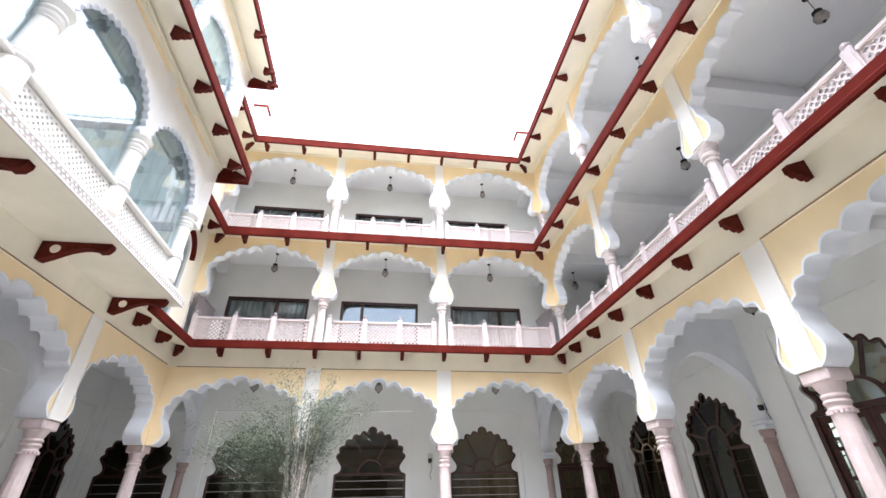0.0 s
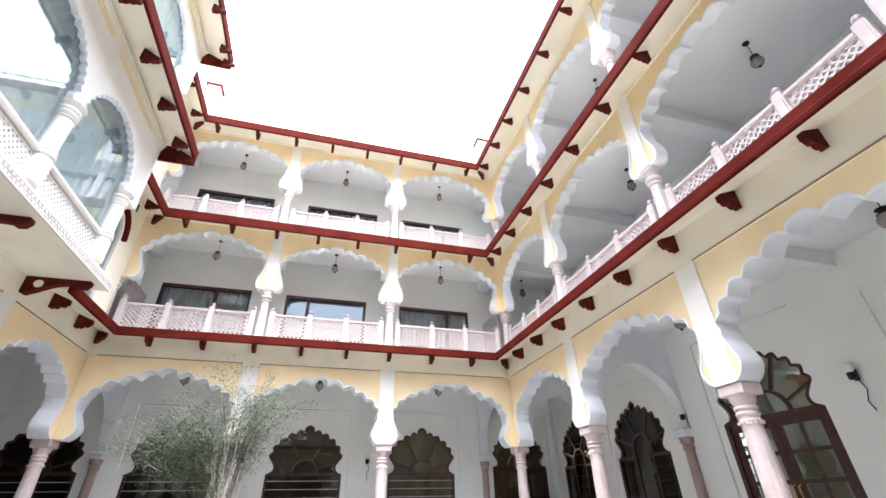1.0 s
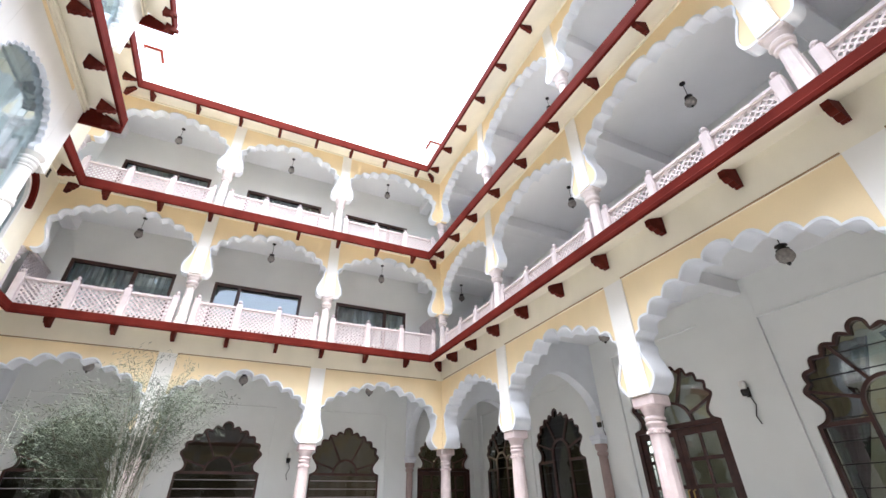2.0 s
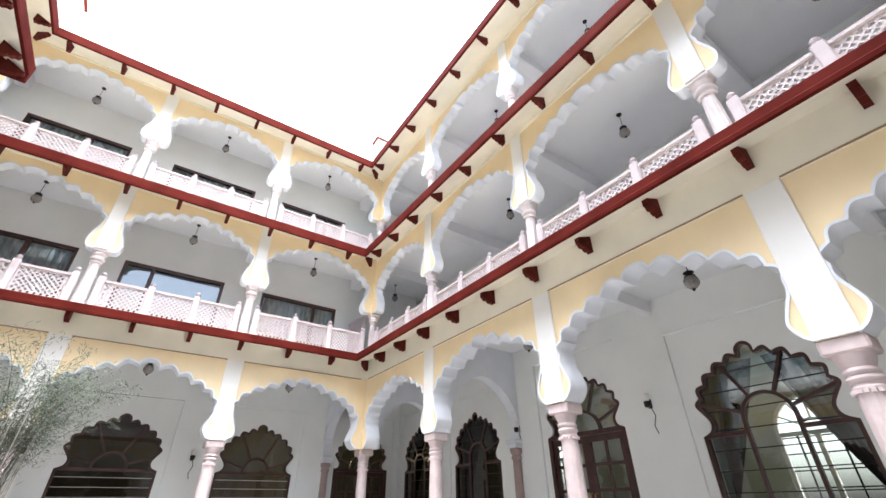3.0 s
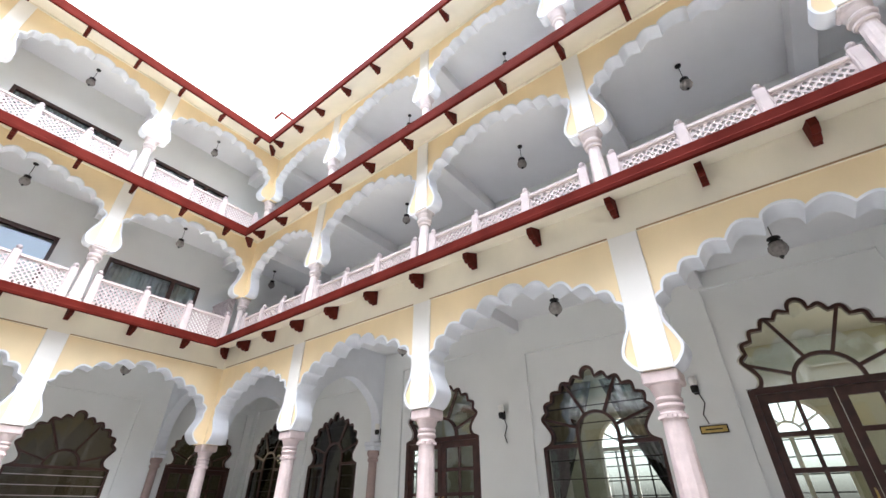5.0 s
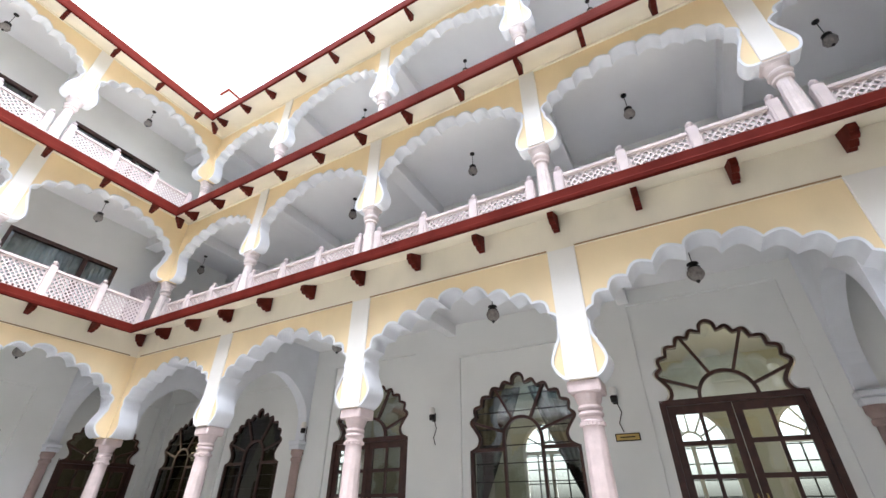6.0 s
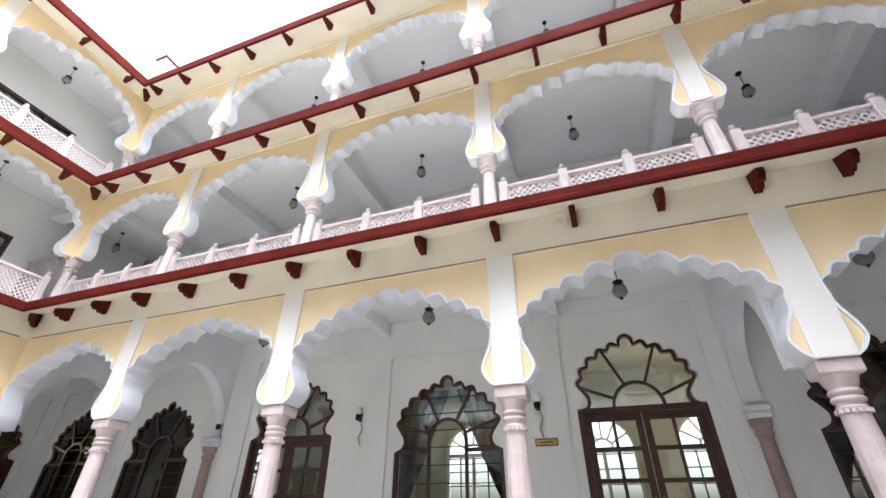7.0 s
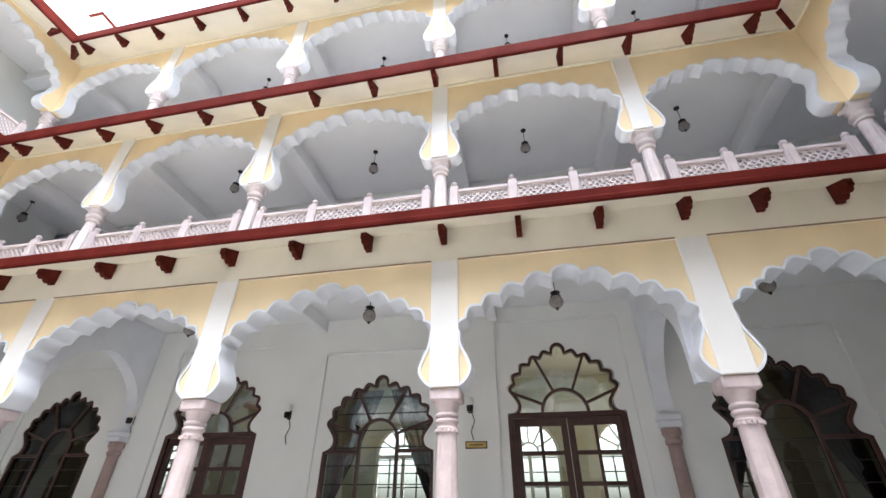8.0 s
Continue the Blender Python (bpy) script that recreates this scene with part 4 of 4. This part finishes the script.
def holed_bracket(u):
    """A large curved bracket with a round hole, under the bay."""
    k = thing("bay_bracket", WEST @ pose(u, -0.034, 4.698), "large red-brown curved bracket with round white boss", "bracket", "bay brackets")
    pts = [(0, 0), (0, -0.30)] + [(-0.06, -0.32), (-0.12, -0.29)] + [(-0.14 - 0.5 * t, -0.29 + 0.20 * math.sin(t * math.pi / 2)) for t in (0.1, 0.3, 0.5, 0.7, 0.9, 1.0)] + [(-0.74, -0.10), (-0.80, -0.14), (-0.90, -0.13), (-0.95, -0.06), (-0.95, 0)]
    bm = bmesh.new()
    a = [bm.verts.new((-0.06, y, z)) for y, z in pts]
    b = [bm.verts.new((0.06, y, z)) for y, z in pts]
    bm.faces.new(a)
    bm.faces.new(b[::-1])
    for i in range(len(pts)):
        j = (i + 1) % len(pts)
        bm.faces.new((a[i], b[i], b[j], a[j]))
    part("body", bm, REDB, k)
    bm = bmesh.new()
    lathe(bm, [(0.065, -0.075), (0.07, -0.06), (0.07, 0.06), (0.065, 0.075)], 16)
    bmesh.ops.transform(bm, matrix=pose(0, -0.22, -0.13, 0, 90, 0), verts=bm.verts)
    part("boss", bm, CREAM, k, "round cream boss")


for u in (8.15, 6.15, 4.3, 2.4):
    holed_bracket(u)

# the plain west wall behind and beside the bay, upper storeys
w = thing("wall_west_upper", WEST, "pale yellow plaster wall beside the bay", "wall", kind="structure")
WB = 0.62
wl_line = [(9.95 + 0.42 * math.cos(math.pi - math.pi * k / 20), 6.85 + 0.55 * math.sin(math.pi * k / 20)) for k in range(21)]
bm = bmesh.new()
prism(bm, [(BAY_END - 0.2, 4.8), (9.53, 4.8), (9.53, 6.849)] + wl_line[1:-1] + [(10.37, 6.849), (10.37, 4.8), (11.139, 4.8), (11.139, 11.55), (BAY_END - 0.2, 11.55)], 0.0, 0.3)
part("wall_panel", bm, CREAM, w)
part("wall_panel", boxed(-5.0 - 0.3, BAY_END - 0.2, 0.0, 0.3, 4.8, 11.55), CREAM, w)
win = thing("window", WEST, "arched window with red-brown hood moulding", "window")
bm = bmesh.new()
full = [(9.53, 4.9)] + wl_line + [(10.37, 4.9)]
ribbon(bm, offset(full, -0.05), full, -0.01, 0.1)
part("window_frame", bm, WHITE, win, "white frame")
bm = bmesh.new()
ribbon(bm, offset(wl_line, 0.05), offset(wl_line, 0.14), -0.10, -0.001)
part("hood", bm, RED, win, "red-brown curved hood")
bm = bmesh.new()
prism(bm, full, 0.05, 0.056)
part("pane", bm, MIRROR, win, "reflecting glass")
for i in range(4):
    v = part("vent_slot", boxed(10.5, 10.57, -0.02, -0.001, 7.78 + 0.06 * i, 7.815 + 0.06 * i), BLACK, w, "small dark vent slot")


# ---- wall lights, sign plate ----
def sconce(m):
    s = thing("wall_light", m @ Matrix.Diagonal((1.3, 1.3, 1.3, 1)), "small dark wall light with hanging flex", "lamp", "veranda wall lights")
    part("back_plate", boxed(-0.03, 0.03, -0.02, -0.001, -0.06, 0.06, bevel=0.006), BLACK, s)
    bm = bmesh.new()
    lathe(bm, [(0.03, -0.05), (0.04, -0.04), (0.045, 0.02), (0.035, 0.03)], 12)
    bmesh.ops.translate(bm, verts=bm.verts, vec=(0, -0.07, 0))
    part("holder", bm, BLACK, s)
    part("arm", boxed(-0.01, 0.01, -0.05, -0.019, -0.012, 0.012), BLACK, s)
    bm = bmesh.new()
    lathe(bm, [(0.03, 0.03), (0.045, 0.07), (0.04, 0.12), (0.03, 0.13)], 12)
    bmesh.ops.translate(bm, verts=bm.verts, vec=(0, -0.07, 0))
    part("shade", bm, WHITE, s, "small frosted shade", smooth=True)
    bm = bmesh.new()
    tube(bm, [(0.02, -0.03, -0.06), (0.05, -0.02, -0.16), (0.0, -0.015, -0.28), (0.03, -0.012, -0.38)], 0.006, 0.006, 5)
    part("flex", bm, BLACK, s, "loose hanging flex")


for u in (-4.42, -1.05, -7.8):
    sconce(EAST @ pose(u, DEPTH - 0.051, 2.74))
for u in (-1.75, 1.55):
    sconce(NORTH @ pose(u, DEPTH - 0.051, 2.35))
sign = thing("sign_plate", EAST @ pose(-0.97, DEPTH - 0.05, 2.17), "small brass name plate with dark border", "sign")
part("plate", boxed(-0.18, 0.18, -0.022, -0.002, -0.055, 0.055, bevel=0.004), BLACK, sign)
part("face", boxed(-0.165, 0.165, -0.027, -0.0225, -0.04, 0.04), BRASS, sign, "brass face")
part("bar", boxed(-0.11, 0.11, -0.0295, -0.0275, -0.008, 0.008), BLACK, sign, "dark bar")

# ---- roof edge: parapet and small roof boxes ----
for side, lo, hi in (("east", -BY - 0.13, -FY + 0.13), ("north", LX + 0.004, RX - 0.004), ("west", FY - 0.13, BY + 0.13), ("south", LX + 0.004, RX - 0.004)):
    par = thing(f"parapet_{side}", PLACE[side], "low white roof parapet with a row of small knobs", "parapet", kind="structure")
    part("wall", boxed(lo, hi, 0.002, 0.122, 11.75, 12.36), WHITE, par)
    part("coping", boxed(lo, hi, -0.03, 0.15, 12.361, 12.42, bevel=0.012), WEATHER, par)
    bm = bmesh.new()
    u = lo + 0.1
    while u < hi - 0.05:
        box(bm, u - 0.035, u + 0.035, 0.03, 0.09, 12.42, 12.47)
        u += 0.16
    tagged(part("knob_row", bm, WEATHER, par), "row of small cream knobs", kind="stuff")
for x, y, z in ((5.22, 12.0, 14.25), (-4.86, 11.6, 13.95)):
    b = thing("roof_box", pose(x, y, 11.75), "small white roof box with a flat cap", "roof box", "roof boxes")
    part("body", boxed(-0.2, 0.2, -0.2, 0.2, 0, z - 11.75 - 0.062), WEATHER, b)
    part("cap", boxed(-0.27, 0.27, -0.27, 0.27, z - 11.75 - 0.06, z - 11.75 - 0.005, bevel=0.015), REDB, b, "thin red-brown cap")


for k in (1, 2):
    ew = thing(f"wall_end_{k + 1}", pose(0, 0, 0), "white painted end wall of the gallery", "wall", kind="structure")
    part("wall_panel", boxed(-5.44, -5.31, BY + THICK + 0.002, BY + NORTH_UP - 0.002, STOREYS[k][0], CEILS[k] - 0.003), INNER, ew)


# ---- lattice screens at the ends of the first floor gallery ----
for x in (-5.02, 5.02):
    sc = thing("lattice_screen", pose(x, BY + 0.25 + 0.62, 4.80, 0, 0, 90), "pale pink pierced stone screen closing the gallery end", "screen", "gallery screens")
    link("jali_panel", jali_mesh(1.24, 1.5, "screen_panel", 0.11), sc, "pierced lattice panel", pose(0, 0, 0.0))
    part("coping", boxed(-0.62, 0.62, -0.05, 0.05, 1.502, 1.56, bevel=0.008), JALI, sc)


# ---- lamps burning in the rooms ----
for m in (EAST @ pose(1.85, DEPTH + 1.4, 3.3), NORTH @ pose(5.83, DEPTH + 1.06, 3.05)):
    rl = thing("room_lamp", m, "lit amber glass lamp hanging in the room", "lamp", "room lamps")
    bm = bmesh.new()
    lathe(bm, [(0.05, 0.1), (0.16, 0.05), (0.2, -0.03), (0.13, -0.12), (0.03, -0.15)], 16)
    part("shade", bm, GLOW, rl, "glowing amber shade", smooth=True)
    bm = bmesh.new()
    tube(bm, [(0, 0, 0.1), (0, 0, 4.30 - m.translation.z)], 0.012, 0.012, 6)
    part("rod", bm, BLACK, rl)
    lamp = new("room_lamp_light", bpy.data.lights.new("room_lamp_light", "POINT"))
    lamp.data.energy, lamp.data.color, lamp.data.shadow_soft_size = 5.0, (1.0, 0.78, 0.5), 0.15
    lamp.matrix_world = m @ pose(0, 0, -0.35)


# ---- feathery tree in the court ----
def feather_tree(x, y):
    """A bundle of thin upright stems that carries loose feathery clumps."""
    rng = random.Random(5)
    tr = thing("tree", pose(x, y, 0), "slender feathery tree with many pale stems and fine leaves", "tree")
    stems, fine, twigs = bmesh.new(), bmesh.new(), []
    for i in range(20):
        a, foot = rng.uniform(0, 6.28), rng.uniform(0.02, 0.12)
        top = rng.uniform(2.0, 2.55)
        pts = [(foot * math.cos(a), foot * math.sin(a), 0)]
        for k in range(1, 7):
            t = k / 6
            spread = foot + 0.16 * t * t
            pts.append((math.cos(a) * spread + rng.uniform(-0.015, 0.015), math.sin(a) * spread + rng.uniform(-0.015, 0.015), top * t))
        tube(stems, pts, 0.012, 0.004, 5)
        twigs += [(Vector(p), 0.22) for p in pts[5:]]
    clumps = [(-0.62, 0.0, 1.98, 0.26, 26), (-0.85, 0.1, 2.0, 0.24, 14), (-0.42, -0.1, 2.2, 0.26, 16), (0.36, 0.0, 2.28, 0.2, 16), (0.52, 0.1, 2.35, 0.22, 8), (0.3, -0.1, 1.95, 0.16, 9), (0.0, 0.0, 2.5, 0.24, 9), (-0.5, 0.1, 1.7, 0.2, 10)]
    for cx, cy, cz, sp, n in clumps:
        for j in range(n):
            tip = Vector((rng.gauss(cx, sp), rng.gauss(cy, sp), rng.gauss(cz, sp * 0.8)))
            base = Vector((rng.uniform(-0.1, 0.1), rng.uniform(-0.1, 0.1), max(0.9, tip.z - rng.uniform(0.5, 1.0))))
            mid = base.lerp(tip, 0.5) + Vector((0, 0, 0.12))
            tube(fine, [base, mid, tip], 0.004, 0.0015, 4)
            twigs += [(tip, 0.2), (mid.lerp(tip, 0.5), 0.18)]
    part("trunk", stems, BARK, tr, "cluster of thin pale stems")
    tagged(part("twig", fine, TWIG, tr, "thin olive twigs"), kind="stuff")
    verts, faces = [], []
    for p, out in twigs:
        way = Vector((rng.choice((-1, 1)) * rng.uniform(0.4, 1), rng.gauss(0, 0.5), rng.gauss(0.1, 0.35))).normalized()
        for j in range(60):
            c = p + way * rng.uniform(-out, out) + Vector((rng.gauss(0, 0.05), rng.gauss(0, 0.05), rng.gauss(0, 0.04)))
            d = (way * rng.choice((-1, 1)) + Vector((rng.gauss(0, 0.5), rng.gauss(0, 0.5), rng.gauss(0, 0.5)))).normalized() * rng.uniform(0.04, 0.09)
            s = d.orthogonal().normalized() * 0.002
            n = len(verts)
            verts += [c - s, c + d * 0.5 - s * 1.5, c + d, c + d * 0.5 + s * 1.5]
            faces.append((n, n + 1, n + 2, n + 3))
    me = bpy.data.meshes.new("crown")
    me.from_pydata(verts, [], faces)
    me.materials.append(LEAF)
    link("crown", me, tr, "wispy grey-green leaves")


feather_tree(-0.98, 6.3)
